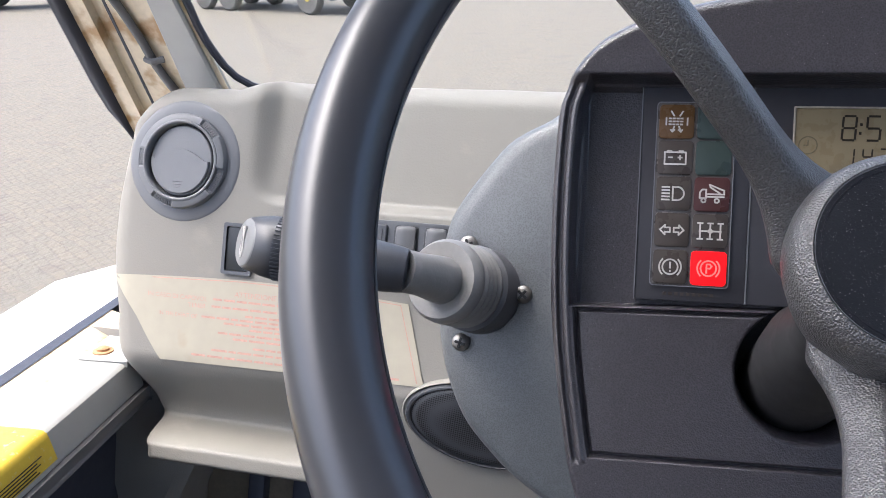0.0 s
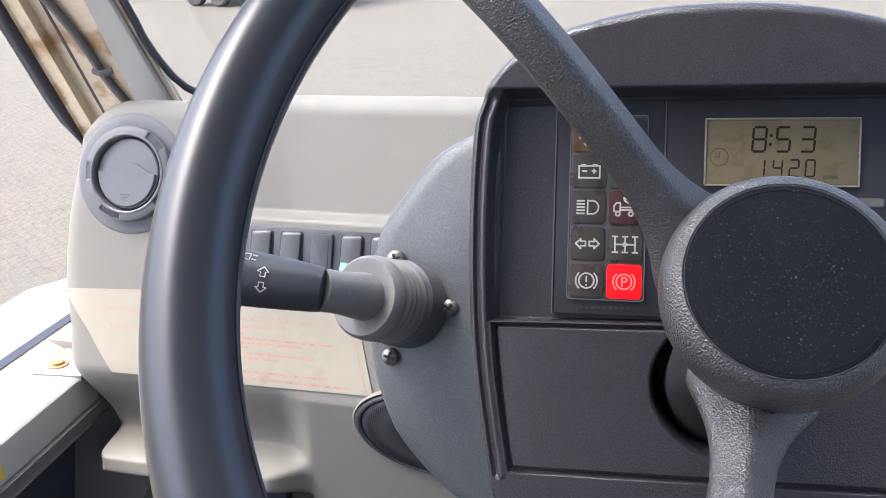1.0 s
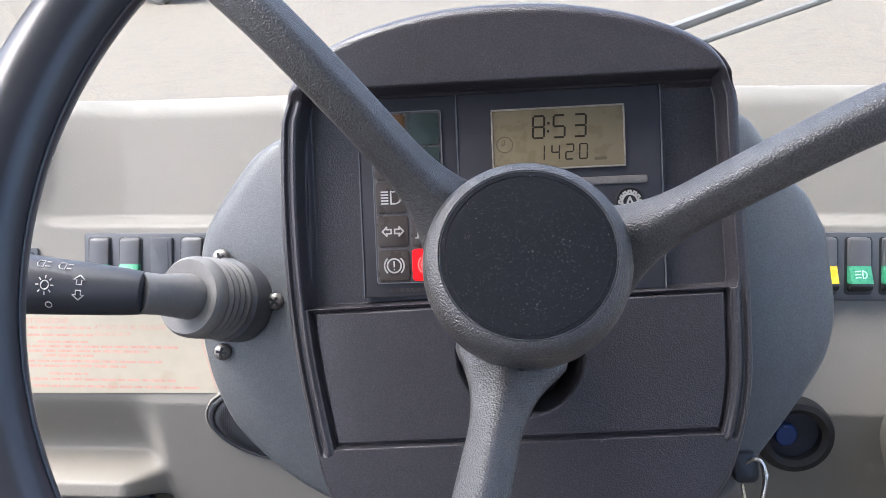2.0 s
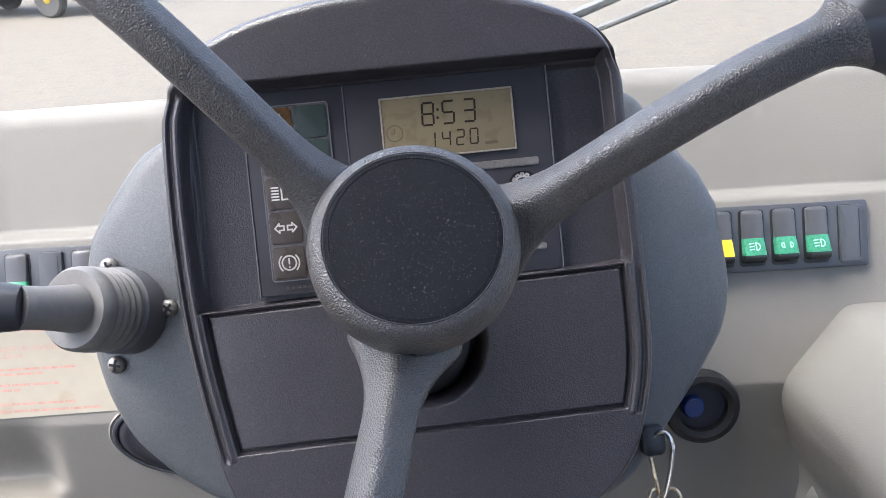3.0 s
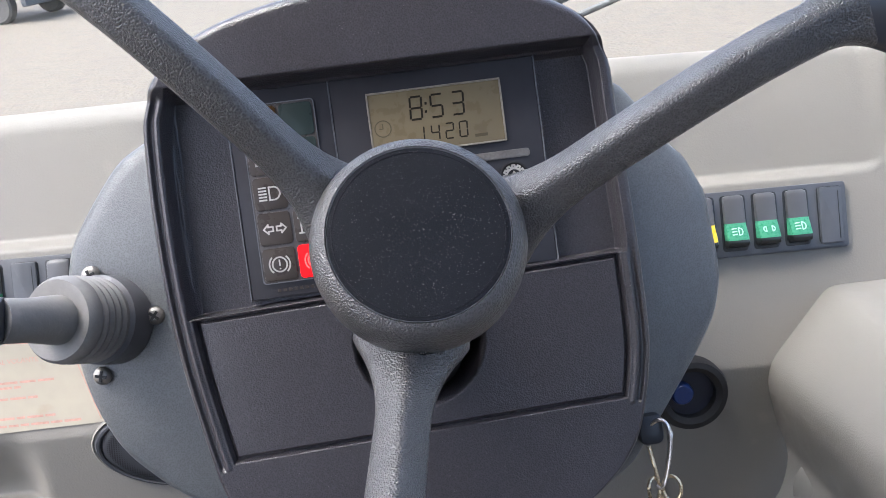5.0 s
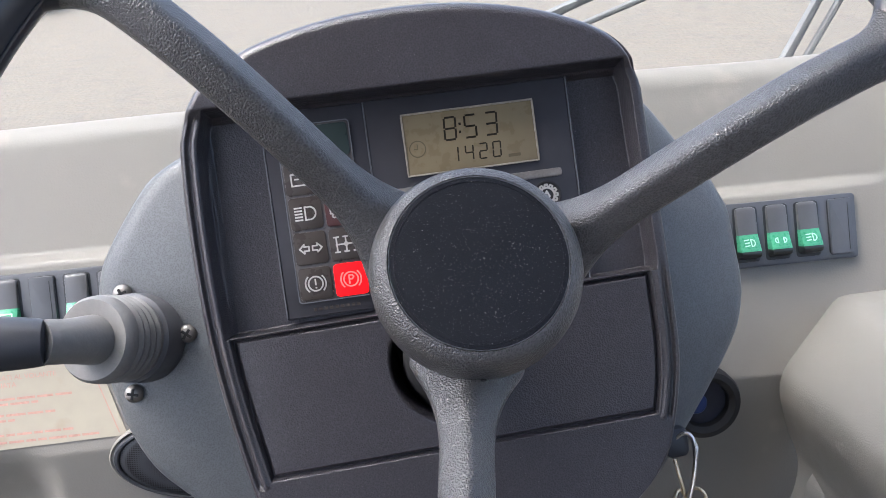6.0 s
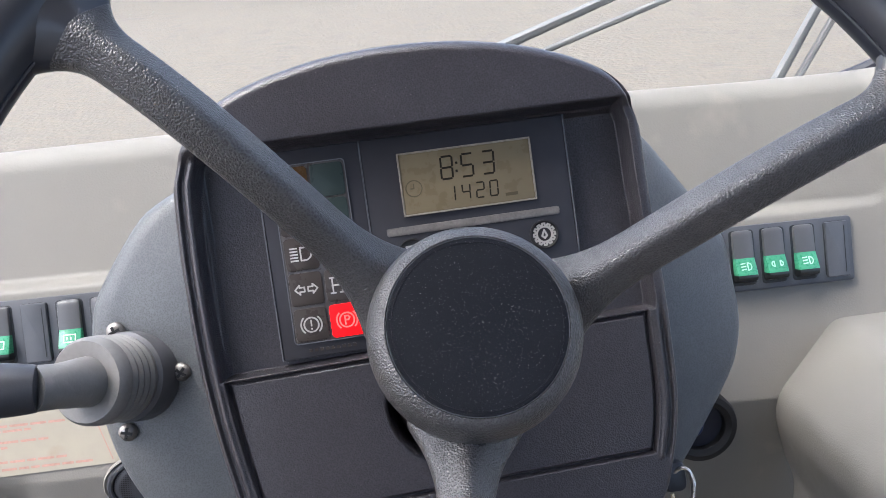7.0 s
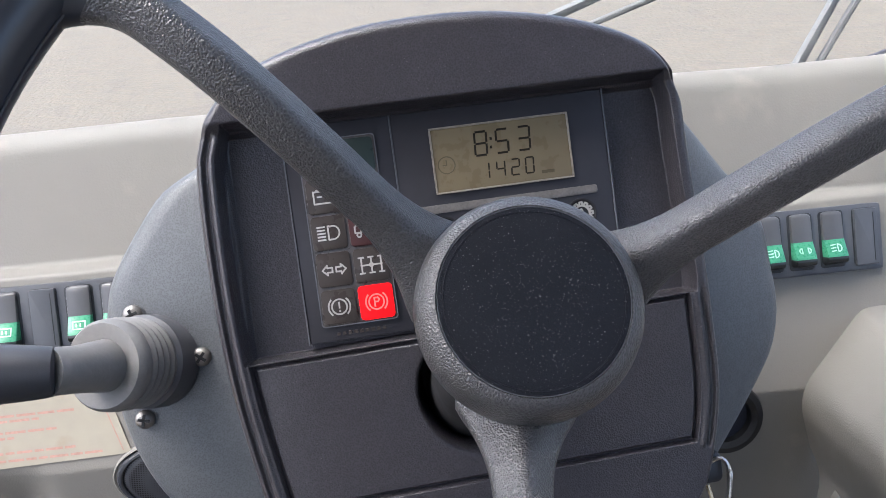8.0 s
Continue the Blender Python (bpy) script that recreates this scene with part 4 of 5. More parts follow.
part("clock_symbol", strokes([arc(0.0064, -0.0190, 0.0044, 0, 360, 24), [(0.0064, -0.0165), (0.0064, -0.0190), (0.0045, -0.0190)]], 0.0006, -0.00062, 0.0001), INK_FAINT, disp)
part("scale_bar", plate(rounded(-0.0115, 0.0845, -0.0434, -0.0390, 0.0012, 3), -0.0006, 0.002, 0.0003), SLOT, panel, "pale translucent scale bar")
part("scale_bar", plate(rounded(0.066, 0.0845, -0.0905, -0.0870, 0.0010, 3), -0.0006, 0.002, 0.0003), SLOT, panel)
for x, gear in ((0.0010, False), (0.0745, True)):
    b = bmesh.new()
    prof = [(0.0082, 0.0006), (0.0082, -0.0010), (0.0074, -0.0012), (0.0066, -0.0002), (0.0003, 0.0001)]
    loft([[(x + q * math.cos(a), h, -0.0535 + q * math.sin(a)) for a in (2 * math.pi * i / 36 for i in range(36))] for q, h in prof], cap_end=True, bm=b)
    lens = part("symbol_lens", b, DARKHOLE, panel)
    if gear:
        pts = []
        for i in range(12):
            for r, o in ((0.0046, -11), (0.0060, -6), (0.0060, 6), (0.0046, 11)):
                a = radians(30 * i + o)
                pts.append((x + r * math.cos(a), -0.0535 + r * math.sin(a)))
        lines = [pts + pts[:1], arc(x, -0.0535, 0.0042, 0, 360, 24), [(x, -0.0512), (x - 0.0014, -0.0542), (x, -0.0556), (x + 0.0014, -0.0542), (x, -0.0512)]]
        part("symbol", strokes(lines, 0.0010, -0.0004, 0.0003), MARK, lens)
    else:
        lines = [[(x - 0.003, -0.057), (x - 0.003, -0.050), (x + 0.001, -0.050), (x + 0.001, -0.057), (x - 0.003, -0.057)], [(x + 0.001, -0.053), (x + 0.003, -0.053), (x + 0.003, -0.056)], [(x - 0.002, -0.0515), (x, -0.0515)]]
        part("symbol", strokes(lines, 0.0011, -0.0004, 0.0003), MARK, lens)

# ---- steering column behind the wheel ----
column = thing("steering_column", WHEEL, (0, 0, -0.26), "steering column boot through the pod, the hole's darkness in its colour", "steering column")
# boot coloured near-black for the shade inside the pod's hole
part("boot", lathe([(0.027, -0.27), (0.027, -0.17), (0.024, -0.165), (0.024, -0.150), (0.020, -0.145), (0.020, -0.085)], 40), DARKHOLE, column)

# ---- stalk ----
stalk = thing("indicator_stalk", DASH, (-0.170, 0.050, -0.105), "black indicator stalk with a grey ribbed rubber boot", "stalk")
A, B = Vector((-0.1680, 0.052, -0.1060)), Vector((-0.1845, 0.006, -0.0985))
ax = (B - A).normalized()
prof = [(0.0, 0.0265), (0.002, 0.0268), (0.016, 0.0262), (0.018, 0.0240)]
for k in range(4):
    prof += [(0.0195 + 0.0052 * k, 0.0242), (0.0215 + 0.0052 * k, 0.0250), (0.0232 + 0.0052 * k, 0.0240), (0.0240 + 0.0052 * k, 0.0225)]
prof += [(0.0405, 0.0242), (0.0430, 0.0246), (0.0470, 0.0240), (0.0495, 0.0222), (0.0490, 0.0180), (0.0478, 0.0140)]
u = ax.cross(Vector((0, 0, 1))).normalized()
w = u.cross(ax)
loops = [[A + ax * d + r * (math.cos(t) * u + math.sin(t) * w) for t in (2 * math.pi * i / 48 for i in range(48))] for d, r in prof]
boot = part("boot", loft(loops[3:], cap_end=True), RUBBER, stalk, "grey ribbed rubber boot", sharp=35)
part("boot_base", loft(loops[:4], cap_start=True), BOOTBASE, boot, "rubber base ring, the shade on it put into its colour", sharp=35)
tip = Vector((-0.2600, -0.0400, -0.0850))
mid = Vector((-0.1985, -0.0285, -0.0930))
path = spline([A + ax * 0.040, A + ax * 0.050, (-0.1905, -0.0150, -0.0955), mid], 14, closed=False)
sleeve = part("sleeve", tube(path, [0.0145 - 0.0028 * min(1, i / 9) for i in range(14)], 24), RUBBER, stalk, "grey rubber sleeve")
rise = Vector((-0.10, -0.45, 0.88)).normalized()
part("mould_seam", tube([p + rise * (0.0147 - 0.0028 * min(1, i / 9)) * 1.0 for i, p in enumerate(path)], 0.0005, 6), BOOTBASE, sleeve)
run = (tip - mid).normalized()
path = [mid - run * 0.004, mid - run * 0.003] + [mid.lerp(tip, k / 10) for k in range(11)]
lever = part("lever", tube(path, [0.009, 0.0118] + [0.0124 + 0.0043 * (k / 10) ** 0.8 for k in range(11)], 28), STALKBLACK, stalk)
side = run.cross(Vector((0, 0, 1))).normalized()
top = side.cross(run)
near = Vector((0.35, -0.93, 0.05)).normalized()   # the end of the knob is cut off askew


def knob_loop(d, r, skew):
    loop = []
    for k in range(32):
        o = math.cos(2 * math.pi * k / 32) * side + math.sin(2 * math.pi * k / 32) * top
        loop.append(tip + run * (d - skew * r * o.dot(near)) + o * r)
    return loop


knob = part("knob", loft([knob_loop(d, r, q) for d, r, q in ((-0.004, 0.0150, 0), (-0.003, 0.0168, 0), (0.003, 0.0172, 0), (0.010, 0.0166, 0.15), (0.017, 0.0150, 0.45), (0.0205, 0.0141, 0.6), (0.0215, 0.0132, 0.62))], cap_start=True), STALKBLACK, stalk, "black end knob with a slanted end", sharp=50)
cap = part("end_cap", loft([knob_loop(d, r, 0.62) for d, r in ((0.0205, 0.0133), (0.0218, 0.0132), (0.0226, 0.0124), (0.0228, 0.006), (0.0229, 0.001))], cap_end=True), KNOBEND, knob, "grey slanted end cap")
q0 = tip + run * 0.0233
tilt = (near + run * 0.62).normalized()
across = (near - near.dot(run) * run - run * 0.62).normalized()
horn = [[(0.0022, 0.0082), (-0.0024, 0.0082)], [(0.0022, 0.0082), (0.0010, 0.0058), (0.0012, -0.0040), (0.0004, -0.0082)], [(-0.0024, 0.0082), (-0.0010, 0.0058), (-0.0014, 0.001), (-0.0020, -0.0045), (-0.0006, -0.0068), (0.0010, -0.0052)]]
sign = bmesh.new()
for line in horn:
    tube([q0 + across * a + top * b for a, b in line], 0.0006, 5, bm=sign)
part("horn_sign", sign, MARK, cap)
ribs = bmesh.new()
for k in range(44):
    t = 2 * math.pi * k / 44
    o = math.cos(t) * side + math.sin(t) * top
    tube([tip + run * -0.0035 + o * 0.0170, tip + run * 0.0035 + o * 0.0173], 0.0005, 5, bm=ribs)
part("grip_ribs", ribs, STALKBLACK, knob)


def on_lever(lines, d, turn, width=0.0009):
    """Printed signs round the lever: x along it, z across it."""
    bm = bmesh.new()
    for line in lines:
        pts = []
        for a, b in line:
            t = turn + b / 0.0132
            pts.append(tip - run * (d + a * -1) * 1.0 + (math.cos(t) * side + math.sin(t) * top) * (0.0124 + 0.0043 * (1 - min(1, (d - a) / 0.062)) ** 0.8 + 0.0002))
        tube(pts, width / 2, 4, bm=bm)
    part("printed_sign", bm, MARK, lever)


front = math.atan2(top.dot(Vector((0.25, -0.9, 0.1))), side.dot(Vector((0.25, -0.9, 0.1))))
s = 1 if side.dot(Vector((0, -1, 0))) > 0 else -1
arrows = [[(0, .0062), (-.003, .0036), (-.0013, .0036), (-.0013, .0014), (.0013, .0014), (.0013, .0036), (.003, .0036), (0, .0062)]]
on_lever(arrows, 0.036, front, 0.0008)
on_lever([[(a, -b) for a, b in arrows[0]]], 0.036, front, 0.0008)
on_lever([arc(0, 0, .0020, 0, 360, 12)] + [[(.003 * math.cos(radians(q)), .003 * math.sin(radians(q))), (.0045 * math.cos(radians(q)), .0045 * math.sin(radians(q)))] for q in range(0, 360, 45)], 0.019, front, 0.0007)
on_lever([arc(0, 0, .0016, 0, 360, 10)], 0.021, front - s * 0.72, 0.0007)
on_lever([[(-.001, -.0022), (-.001, .0022), (.0016, .0018), (.0024, 0), (.0016, -.0018), (-.001, -.0022)], [(-.0045, .0015), (-.002, .0015)], [(-.0045, -.0015), (-.002, -.0015)]], 0.026, front + s * 0.80, 0.0007)
on_lever([[(-.001, -.0022), (-.001, .0022), (.0016, .0018), (.0024, 0), (.0016, -.0018), (-.001, -.0022)], [(-.0045, .0015), (-.002, .0015)], [(-.0045, -.0015), (-.002, -.0015)]], 0.015, front + s * 0.80, 0.0007)

# ---- key with a ring under the pod ----
keys = thing("key_ring", DASH, (0.150, 0.058, -0.215), "steel snap hook and brass rings hanging from the ignition key", "key ring")
part("key_head", plate(rounded(0.1375, 0.1530, -0.2275, -0.2080, 0.005, 5), 0.046, 0.060, 0.003), STALKBLACK, keys, "black key head")
hook = spline([(0.1440, 0.0485, -0.2165), (0.1478, 0.0445, -0.2120), (0.1515, 0.0435, -0.2118), (0.1542, 0.0430, -0.2155), (0.1548, 0.0425, -0.2225), (0.1522, 0.0420, -0.2360), (0.1484, 0.0420, -0.2485), (0.1452, 0.0420, -0.2530), (0.1430, 0.0430, -0.2510)], 48, closed=False)
part("snap_hook", tube(hook, [0.0013 + 0.0007 * math.sin(math.pi * i / 47) for i in range(48)], 10, flat=0.7), HOOKSTEEL, keys, "bright steel snap hook")
part("link", tube(spline([(0.1416, 0.0450, -0.2270), (0.1428, 0.0425, -0.2380), (0.1441, 0.0420, -0.2475)], 16, closed=False), 0.0012, 8), BRASS, keys, "brass link")
for cx, cz, r, tiltd in ((0.1410, -0.2530, 0.0072, 35), (0.1520, -0.2540, 0.0078, -20), (0.1440, -0.2670, 0.0095, 60)):
    t = radians(tiltd)
    pts = [(cx + r * 0.7 * math.cos(a) * math.cos(t), 0.042 + r * 0.6 * math.cos(a) * math.sin(t), cz + r * math.sin(a)) for a in (2 * math.pi * i / 28 for i in range(29))]
    part("ring", tube(pts, 0.0011, 8, caps=False), BRASS, keys)

# ---- steering wheel ----
wheel = thing("steering_wheel", WHEEL, (0, 0, -0.04), "black three-spoke steering wheel with a round hub", "steering wheel")
R, TR = 0.1906, 0.0153
loops = []
for i in range(160):
    a = 2 * math.pi * i / 160
    loop = []
    for k in range(28):
        t = 2 * math.pi * k / 28
        ripple = 1 + 0.020 * math.cos(2 * t + 0.5)
        loop.append(((R + TR * ripple * math.cos(t)) * math.cos(a), (R + TR * ripple * math.cos(t)) * math.sin(a), TR * 1.02 * ripple * math.sin(t)))
    loops.append(loop)
loops.append(loops[0])
bm = loft(loops)
bmesh.ops.remove_doubles(bm, verts=bm.verts, dist=1e-6)
part("rim", bm, RIMSKIN, wheel, "smooth worn black rim", sharp=80)
seam = [((R - TR * 1.022) * math.cos(2 * math.pi * i / 160), (R - TR * 1.022) * math.sin(2 * math.pi * i / 160), 0.001) for i in range(161)]
part("mould_seam", tube(seam, 0.0007, 6, caps=False), RIMSKIN, wheel)
HUB = -0.0346


# facets of a spoke's section: their direction and distance, of its half width and height
FACETS = ((90, 1.02), (46, 0.85), (134, 0.85), (0, 1.0), (180, 1.0), (216, 0.93), (324, 0.93), (270, 1.0))


def spoke_height(r):
    """Height of a spoke's middle over the rim's plane: straight out of the collar, then bent level near the rim."""
    run_ = -0.068 + 0.690 * (r - 0.035)
    return -0.0015 - 0.011 * math.log1p(math.exp(-(run_ + 0.0015) / 0.011))


for deg in (17.0, 137.0, 257.0):
    a = radians(deg)
    d, n = Vector((math.cos(a), math.sin(a), 0)), Vector((-math.sin(a), math.cos(a), 0))
    loops = []
    for k in range(52):
        r = 0.016 + (R - 0.016) * k / 51
        zc = spoke_height(r)
        slope = (spoke_height(r + 0.001) - spoke_height(r - 0.001)) / 0.002
        up_ = Vector((-d.x * slope, -d.y * slope, 1)).normalized()
        flare_hub = max(0.0, 1 - max(0.0, r - 0.034) / 0.038) ** 2.4
        flare_rim = max(0.0, 1 - max(0.0, R - TR * 0.75 - r) / 0.026) ** 2.6
        wide = 0.0098 + 0.0130 * flare_hub + 0.018 * flare_rim
        high = min(0.0100 + 0.0045 * flare_hub + 0.0028 * flare_rim, 0.0146)
        loop = []
        for j in range(48):
            t = 2 * math.pi * j / 48
            c, s_ = math.cos(t), math.sin(t)
            flat = sum(max(0.0, math.cos(t - radians(q)) / e) ** 20 for q, e in FACETS) ** (-1 / 20)
            dent = 1 - 0.10 * flare_hub * max(0.0, s_) ** 6
            loop.append(d * r + n * wide * c * flat + Vector((0, 0, zc)) + up_ * high * s_ * flat * dent)
        loops.append(loop)
    spoke = part("spoke", loft(loops[:46], cap_start=True), WHEELSKIN, wheel, sharp=70)
    part("spoke_end", loft(loops[45:], cap_end=True), RIMSKIN, spoke, "smooth worn end running into the rim", sharp=70)
part("collar", lathe([(0.018, HUB - 0.062), (0.027, HUB - 0.056), (0.0325, HUB - 0.046), (0.0365, HUB - 0.034), (0.0385, HUB - 0.024), (0.0390, HUB - 0.015)], 72, cap_end=False), WHEELSKIN, wheel, sharp=70)
part("hub", lathe([(0.0385, HUB - 0.0205), (0.0402, HUB - 0.0202), (0.0407, HUB - 0.0190), (0.0409, HUB - 0.0150), (0.0407, HUB - 0.0110), (0.0400, HUB - 0.0072), (0.0388, HUB - 0.0042), (0.0372, HUB - 0.0020), (0.0354, HUB - 0.0007), (0.0340, HUB), (0.0337, HUB - 0.0003), (0.0335, HUB - 0.001)], 96), WHEELSKIN, wheel, sharp=60)
part("hub_cap", lathe([(0.0333, HUB - 0.003), (0.0333, HUB - 0.0004), (0.0329, HUB + 0.0001), (0.028, HUB + 0.0003), (0.015, HUB + 0.0005), (0.001, HUB + 0.0006)], 72), CAPSKIN, wheel, "round flat dusty black hub cap")
part("mould_ring", lathe([(0.03165, HUB), (0.03155, HUB + 0.0004), (0.03135, HUB + 0.00045), (0.03120, HUB + 0.0004), (0.03110, HUB)], 96, False, False), CAPSKIN, wheel)
part("cap_edge", lathe([(0.03345, HUB - 0.001), (0.03345, HUB + 0.0001), (0.03325, HUB + 0.0001), (0.03325, HUB - 0.001)], 72, False, False), LINE, wheel)
bm = bmesh.new()
turn_ = radians(264)
loft([[Vector((math.cos(turn_), math.sin(turn_), 0)) * (0.0400 + k) + Vector((-math.sin(turn_), math.cos(turn_), 0)) * 0.0013 * math.cos(t) + Vector((0, 0, HUB - 0.0165 + 0.0013 * math.sin(t))) for t in (2 * math.pi * i / 12 for i in range(12))] for k in (0.0, 0.0012, 0.0014)], cap_end=True, bm=bm)
part("hub_screw", bm, DARKHOLE, wheel)


# ---- door, pillar and glass on the driver's side ----
def along(points, section, bm=None, caps=True):
    """Sweeps a section of (across, up) offsets, given as vectors, along points."""
    return loft([[Vector(p) + o for o in section] for p in points], cap_start=caps, cap_end=caps, bm=bm)


RUN = Vector((0.094, -0.9535, -0.2865)).normalized()   # along the door's sill, towards the driver
UP = Vector((0, 0, 1)) - RUN * RUN.z
UP.normalize()
OUT = UP.cross(RUN).normalized()
OUT = OUT if OUT.x < 0 else -OUT
P0 = Vector((-0.580, 0.266, -0.1930))            # bolt on the sill's front end


def rail(a, b, o0, o1, u0, u1, bevel=0.002):
    """A box along the sill: from a to b along it, o0 to o1 outwards, u0 to u1 up."""
    own = box(0, 1, 0, 1, 0, 1)
    for v in own.verts:
        v.co = P0 + RUN * (a + (b - a) * v.co.x) + OUT * (o0 + (o1 - o0) * v.co.y) + UP * (u0 + (u1 - u0) * v.co.z)
    if bevel:
        bmesh.ops.bevel(own, geom=own.edges, offset=bevel, segments=3, affect="EDGES", profile=0.5)
    return own


door = thing("door_1", DASH, P0 + RUN * 0.3 - UP * 0.5, "white painted cab door with a worn sill and black window seal", "door", kind="structure")
section = [OUT * o + UP * u for o, u in ((0.014, -0.006), (-0.027, -0.006), (-0.0320, -0.0068), (-0.0350, -0.0090), (-0.0365, -0.0125), (-0.0425, -0.0340), (-0.0420, -0.0360), (0.014, -0.0360))]
part("sill_rail", along([P0 + RUN * a for a in (0.004, 0.3, 0.6, 0.95)], section), WHITE, door, "white painted steel sill rail", sharp=30)
part("bracket", rail(-0.06, 0.020, -0.036, 0.0115, -0.010, -0.0045, 0.0008), WHITE, door)
part("glass_channel", along([P0 + RUN * a for a in (-0.09, 0.3, 0.6, 0.95)], [OUT * o + UP * u for o, u in ((0.012, -0.007), (0.014, -0.0055), (0.0355, 0.0018), (0.0385, 0.0020), (0.0385, -0.05), (0.012, -0.05))]), CREAM, door, "stained cream glass channel")
part("window_seal", rail(-0.20, 0.95, 0.0395, 0.0485, -0.05, 0.0030, 0.0025), SEAL, door, "black rubber window seal")
part("lower_edge", rail(0.000, 0.95, -0.0445, 0.0, -0.0500, -0.0363, 0.003), DARKGREY, door)
part("door_panel", rail(-0.16, 0.95, 0.0, 0.05, -0.62, -0.051, 0.004), NAVY, door, "dark lower door panel")
b = lathe([(0.0100, 0.0), (0.0098, 0.0012), (0.0060, 0.0016), (0.0058, 0.0036), (0.0046, 0.0044), (0.0003, 0.0046)], 20)
rot = Matrix.Translation(P0 - UP * 0.0045 - OUT * 0.002) @ UP.to_track_quat("Z", "Y").to_matrix().to_4x4()
bmesh.ops.transform(b, matrix=rot, verts=b.verts)
part("bolt", b, RUST, door, "rusty bolt")
stick = thing("yellow_sticker", DASH, P0 + RUN * 0.25 - UP * 0.05, "yellow warning sticker with small print on the door sill", "sticker")


def on_slope(a, b, f, g, lift):
    """A thin strip on the sloping face of the sill, from a to b along it and f to g of the way down."""
    down = [OUT * (-0.0365 - 0.0060 * k) + UP * (-0.0125 - 0.0215 * k) for k in (f, g)]
    off = (UP * 0.25 - OUT).normalized()
    return along([P0 + RUN * a, P0 + RUN * b], [down[0] - off * 0.0005, down[0] + off * lift, down[1] + off * lift, down[1] - off * 0.0005])


fold_over = [OUT * o + UP * u for o, u in ((0.006, -0.0056), (-0.027, -0.0056), (-0.0321, -0.0063), (-0.0354, -0.0087), (-0.0369, -0.0123), (-0.0420, -0.0312), (-0.0416, -0.0312), (-0.0364, -0.0126), (-0.0349, -0.0092), (-0.0320, -0.0069), (-0.027, -0.0061), (0.006, -0.0061))]
part("paper", along([P0 + RUN * a for a in (0.150, 0.20, 0.30)], fold_over), YELLOW, stick)
for k in range(5):
    part("print_line", on_slope(0.166 + 0.005 * (k % 2) + 0.002 * k, 0.24, 0.34 + 0.11 * k, 0.375 + 0.11 * k, 0.0009), INK, stick)

# leaning front pillar with its seals, channel and cable
BETA = radians(47)
LEAN = Vector((-0.02, -math.sin(BETA), math.cos(BETA))).normalized()
Q0 = Vector((-0.551, 0.289, 0.093))
NORM = Vector((0, -math.cos(BETA), -math.sin(BETA)))  # towards the driver, square to the pillar


def post(o0, o1, d0, d1, a=-0.30, b=0.95, bevel=0.003):
    """A bar along the pillar: o0 to o1 to the right, d0 to d1 towards the driver."""
    own = box(0, 1, 0, 1, 0, 1)
    for v in own.verts:
        v.co = Q0 + LEAN * (a + (b - a) * v.co.z) + Vector((1, 0, 0)) * (o0 + (o1 - o0) * v.co.x) + NORM * (d0 + (d1 - d0) * v.co.y)
    if bevel:
        bmesh.ops.bevel(own, geom=own.edges, offset=bevel, segments=3, affect="EDGES", profile=0.5)
    return own


pillar = thing("pillar_1", DASH, Q0 - LEAN * 0.28, "white cab pillar with stained cream channel and black door seal", "pillar", kind="structure")


def post_edge(t):
    """Outer edge of the white post, which narrows upwards."""
    return Q0 + LEAN * t + Vector((0.0665 - min(0.03, max(-0.01, 0.09 * (t + 0.08))), 0, 0))


face = []
for k in range(12):
    t = -0.30 + 1.25 * k / 11
    a, b = Q0 + LEAN * t + Vector((0.024, 0, 0)), post_edge(t)
    face.append([a - NORM * 0.010, a + NORM * 0.006, a + NORM * 0.008 + Vector((0.002, 0, 0)), b + NORM * 0.008 - Vector((0.002, 0, 0)), b + NORM * 0.006, b - NORM * 0.010])
part("white_post", loft(face, cap_start=True, cap_end=True), WHITE, pillar, "white painted pillar face")
part("cream_channel", post(-0.058, 0.026, -0.03, -0.004), CREAM, pillar, "rust-stained cream channel")
part("channel_lip", post(-0.060, -0.042, -0.03, 0.004), CREAM, pillar)
bead = []
for k in range(40):
    t = 0.95 - 1.065 * k / 39
    left = -0.087 + 0.026 * step(-0.045, -0.120, t)
    right = -0.0605
    mid_, half = (left + right) / 2, max(0.0015, (right - left) / 2)
    bead.append([Q0 + LEAN * t + Vector((mid_ + half * math.cos(q), 0, 0)) + NORM * (-0.010 + 0.019 * math.sin(q)) for q in (2 * math.pi * j / 20 for j in range(20))])
part("door_seal", loft(bead, cap_start=True, cap_end=True), SEAL, pillar, "thick black rubber door seal")
# dark strip on the channel, painting the shade of its groove line
part("channel_gap", post(-0.030, -0.027, -0.010, -0.0034, bevel=0), SEAL, pillar)
part("screen_edge", tube([post_edge(0.95 - 0.09 * k) + Vector((0.001, 0, 0)) for k in range(14)], 0.003, 8), CREAM, pillar, "rust-stained screen edge")
curve = spline([post_edge(t) + Vector((0.0065, 0, 0)) for t in (0.9, 0.6, 0.3, 0.15, 0.06)] + [(-0.487, 0.266, 0.110), (-0.478, 0.300, 0.085), (-0.462, 0.318, 0.073), (-0.430, 0.330, 0.064)], 60, closed=False)
part("screen_seal", tube(curve, 0.0038, 8), SEAL, pillar)
wire = [Q0 + LEAN * t + Vector((1, 0, 0)) * o + NORM * 0.001 for t, o in ((-0.09, 0.03), (-0.05, 0.012), (-0.02, 0.002), (0.0, -0.002), (0.02, -0.004), (0.06, -0.012), (0.10, -0.024), (0.16, -0.030), (0.3, -0.026), (0.6, -0.026), (0.9, -0.026))]
cable = thing("cable", DASH, Q0 - LEAN * 0.09, "dark grey cable clipped along the pillar channel", "cable")
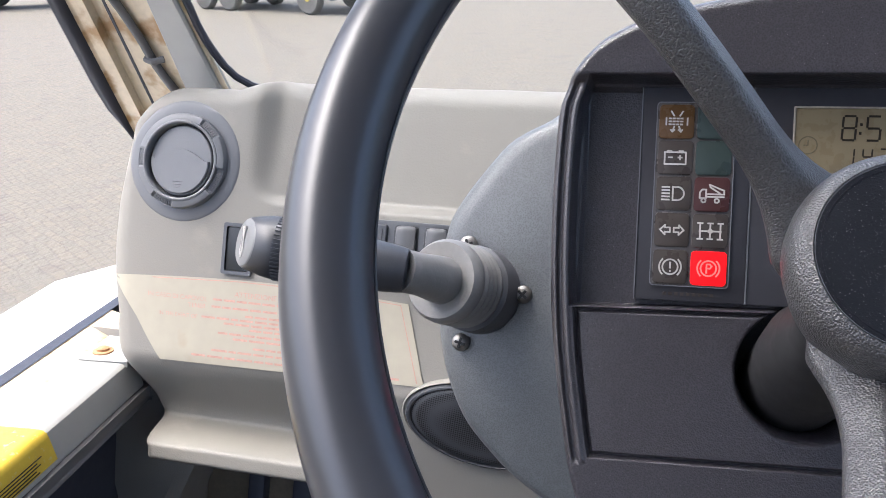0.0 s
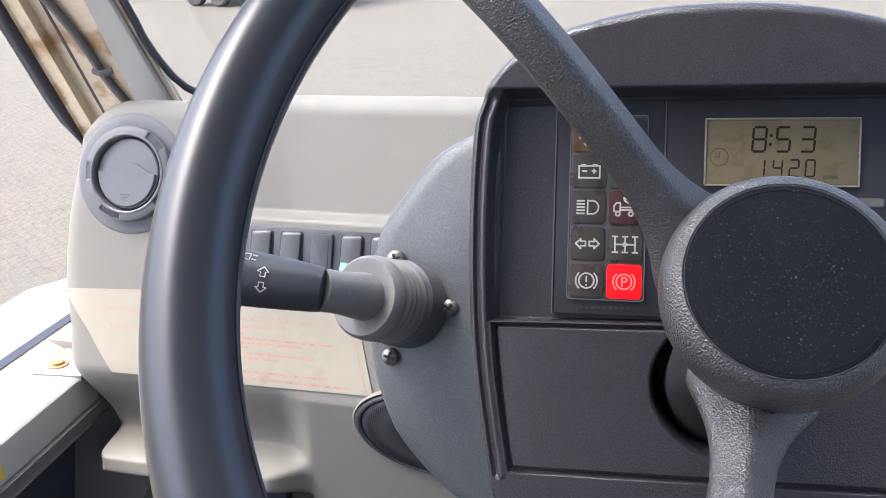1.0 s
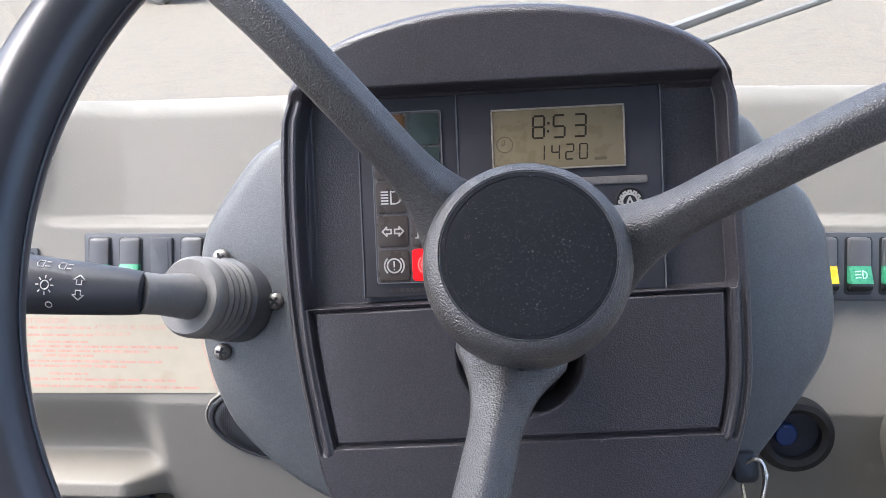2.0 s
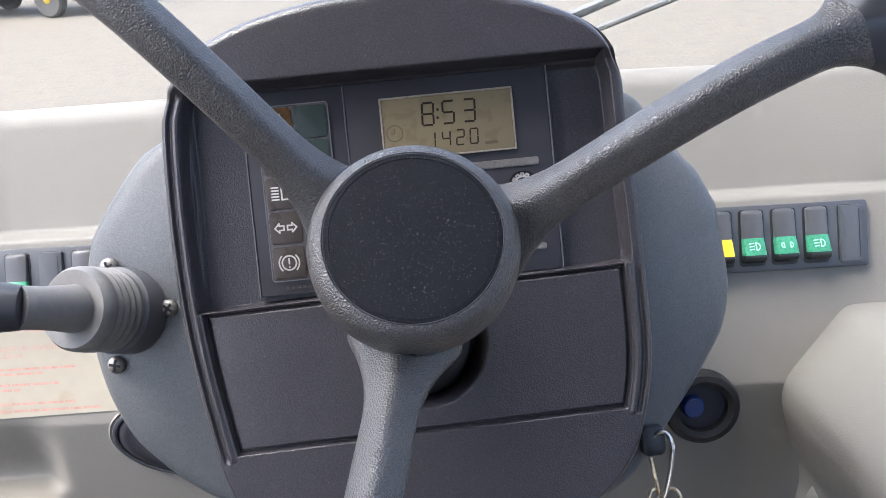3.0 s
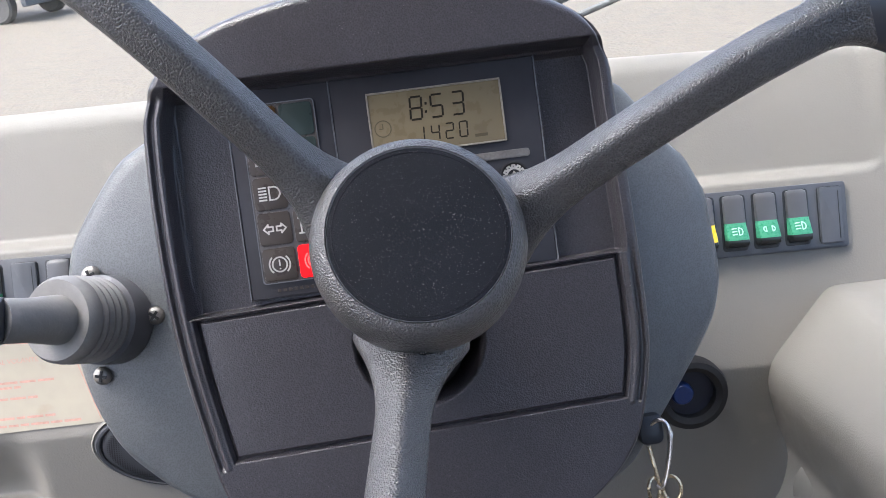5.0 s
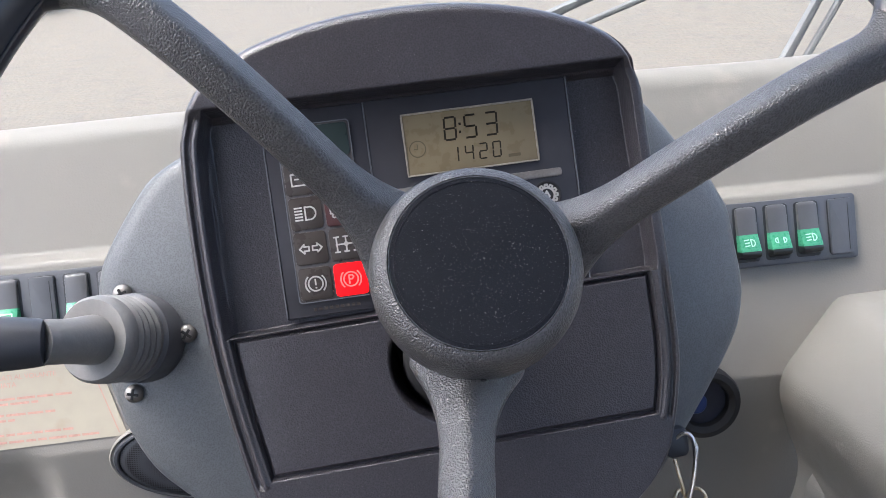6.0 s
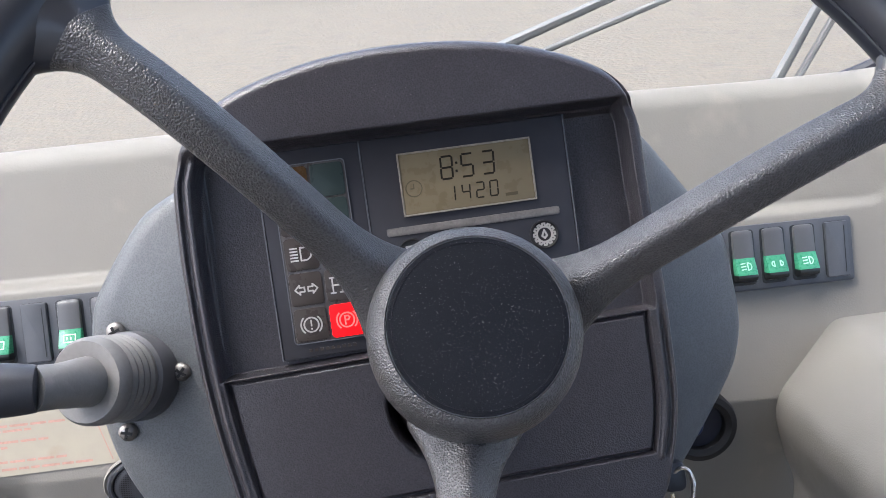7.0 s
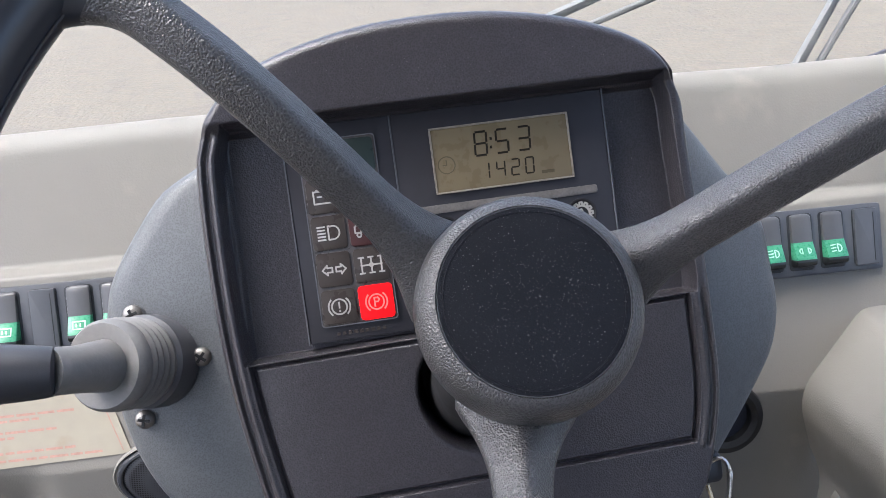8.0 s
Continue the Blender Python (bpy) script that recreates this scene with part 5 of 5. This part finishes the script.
part("wire", tube(spline(wire, 80, closed=False), 0.0045, 10), DARKGREY, cable)
clip = [Q0 + Vector((1, 0, 0)) * (-0.008 + 0.010 * k) + NORM * (0.002 + 0.005 * math.sin(math.pi * k / 2)) for k in range(3)]
part("clip", tube(clip, 0.0035, 8), DARKGREY, cable)

part("screen_seal", tube(spline([(0.445, 0.33, 0.040), (0.475, 0.315, 0.050), (0.500, 0.290, 0.080), (0.52, 0.20, 0.20), (0.56, 0.0, 0.40)], 50, closed=False), 0.006, 8), SEAL, pillar)
# windscreen and its lower frame
S0 = (FACE @ Vector((0, 0.20, 0.075)))
up = Vector((0, -math.sin(radians(24)), math.cos(radians(24))))
nrm = Vector((0, math.cos(radians(24)), math.sin(radians(24))))
a = Vector((0, S0.y, S0.z))
own = box(0, 1, 0, 1, 0, 1)
for v in own.verts:
    v.co = a + Vector((1, 0, 0)) * (-0.555 + 1.555 * v.co.x) + up * (-0.03 + 1.12 * v.co.z) + nrm * (0.005 * v.co.y)
win = structure("window_1", own, GLASS, "clear laminated windscreen above the dashboard", "window")
win.visible_shadow = False


# ---- wipers outside the windscreen ----
def wiper(p, q, label, off):
    w = thing("wiper", DASH, p, label, "wiper", "windscreen wipers")
    p, q = Vector(p), Vector(q)
    d = (q - p).normalized()
    n = d.cross(Vector((0, 1, 0))).normalized()
    part("arm", tube([p, p.lerp(q, 0.5) + n * 0.003, q], [0.012, 0.009, 0.007], 10, flat=0.6), WIPER, w)
    part("blade", tube([p + n * off, p.lerp(q, 0.5) + n * off, q + n * off], 0.006, 8, flat=0.7), WIPER, w)
    return w


wiper((0.132, 0.64, 0.152), (0.527, 0.54, 0.252), "grey wiper arm and blade across the windscreen", -0.026)
wiper((0.450, 0.514, 0.036), (0.590, 0.44, 0.254), "grey wiper arm and blade at the windscreen's edge", -0.02)


# ---- white wing outside the door ----
bm = bmesh.new()
plan = [(-0.86, 0.80), (-0.97, 0.775), (-1.045, 0.68), (-1.05, 0.40), (-1.05, -0.9), (-0.80, -0.9), (-0.80, 0.5)]
loops = [[(x, y, z) for x, y in plan] for z in (1.1, 2.28)]
loops += [[(x * 0.99, y - 0.012, 2.296) for x, y in plan], [(x * 0.97, y - 0.04, 2.30) for x, y in plan]]
loft(loops, cap_start=True, cap_end=True, bm=bm)
structure("wing", bm, BODYWHITE, "white painted front wing of the machine", "vehicle body", kind="structure")


# ---- machines parked far off in the yard ----
def parked_lorry(x, y, turn, paint, rims, label):
    at = pose(x, y, 0, 0, 0, turn)
    v = thing("parked_lorry", at, (0, 0, 0), label, "lorry", "lorries parked in the yard")
    part("chassis", box(-3.4, 3.4, -0.45, 0.45, 0.75, 1.0, 0.03), SEAL, v)
    cab = box(1.7, 3.5, -1.15, 1.15, 0.9, 2.9, 0.12, 3)
    for q in cab.verts:
        if q.co.z > 2.0 and q.co.x > 2.5:
            q.co.x -= 0.25
    part("cab", cab, paint, v)
    part("windscreen", box(3.18, 3.30, -0.95, 0.95, 1.9, 2.6, 0.02), SEAL, v)
    part("bumper", box(3.45, 3.65, -1.15, 1.15, 0.45, 0.85, 0.05), WIPER, v)
    part("tipper_body", box(-3.5, 1.4, -1.2, 1.2, 1.1, 2.3, 0.08), paint, v)
    for wx in (2.5, -1.4, -2.7):
        for side in (-1, 1):
            tyre = lathe([(0.28, -0.14), (0.47, -0.15), (0.53, -0.10), (0.53, 0.10), (0.47, 0.15), (0.28, 0.14)], 28)
            rim = lathe([(0.29, -0.10), (0.29, 0.12), (0.20, 0.10), (0.10, 0.16), (0.01, 0.16)], 24)
            for m in (tyre, rim):
                bmesh.ops.transform(m, matrix=pose(wx, 0.98 * side, 0.53, -90 * side), verts=m.verts)
            w = part("wheel", tyre, TYRE, v)
            part("rim", rim, rims, w)
    return v


parked_lorry(-12.3, 27.4, -25, WIPER, YELLOW, "grey tipper lorry with yellow wheel rims parked far off")
parked_lorry(-24.0, 29.6, 20, DARKGREY, WIPER, "dark grey tipper lorry parked far off in the yard")
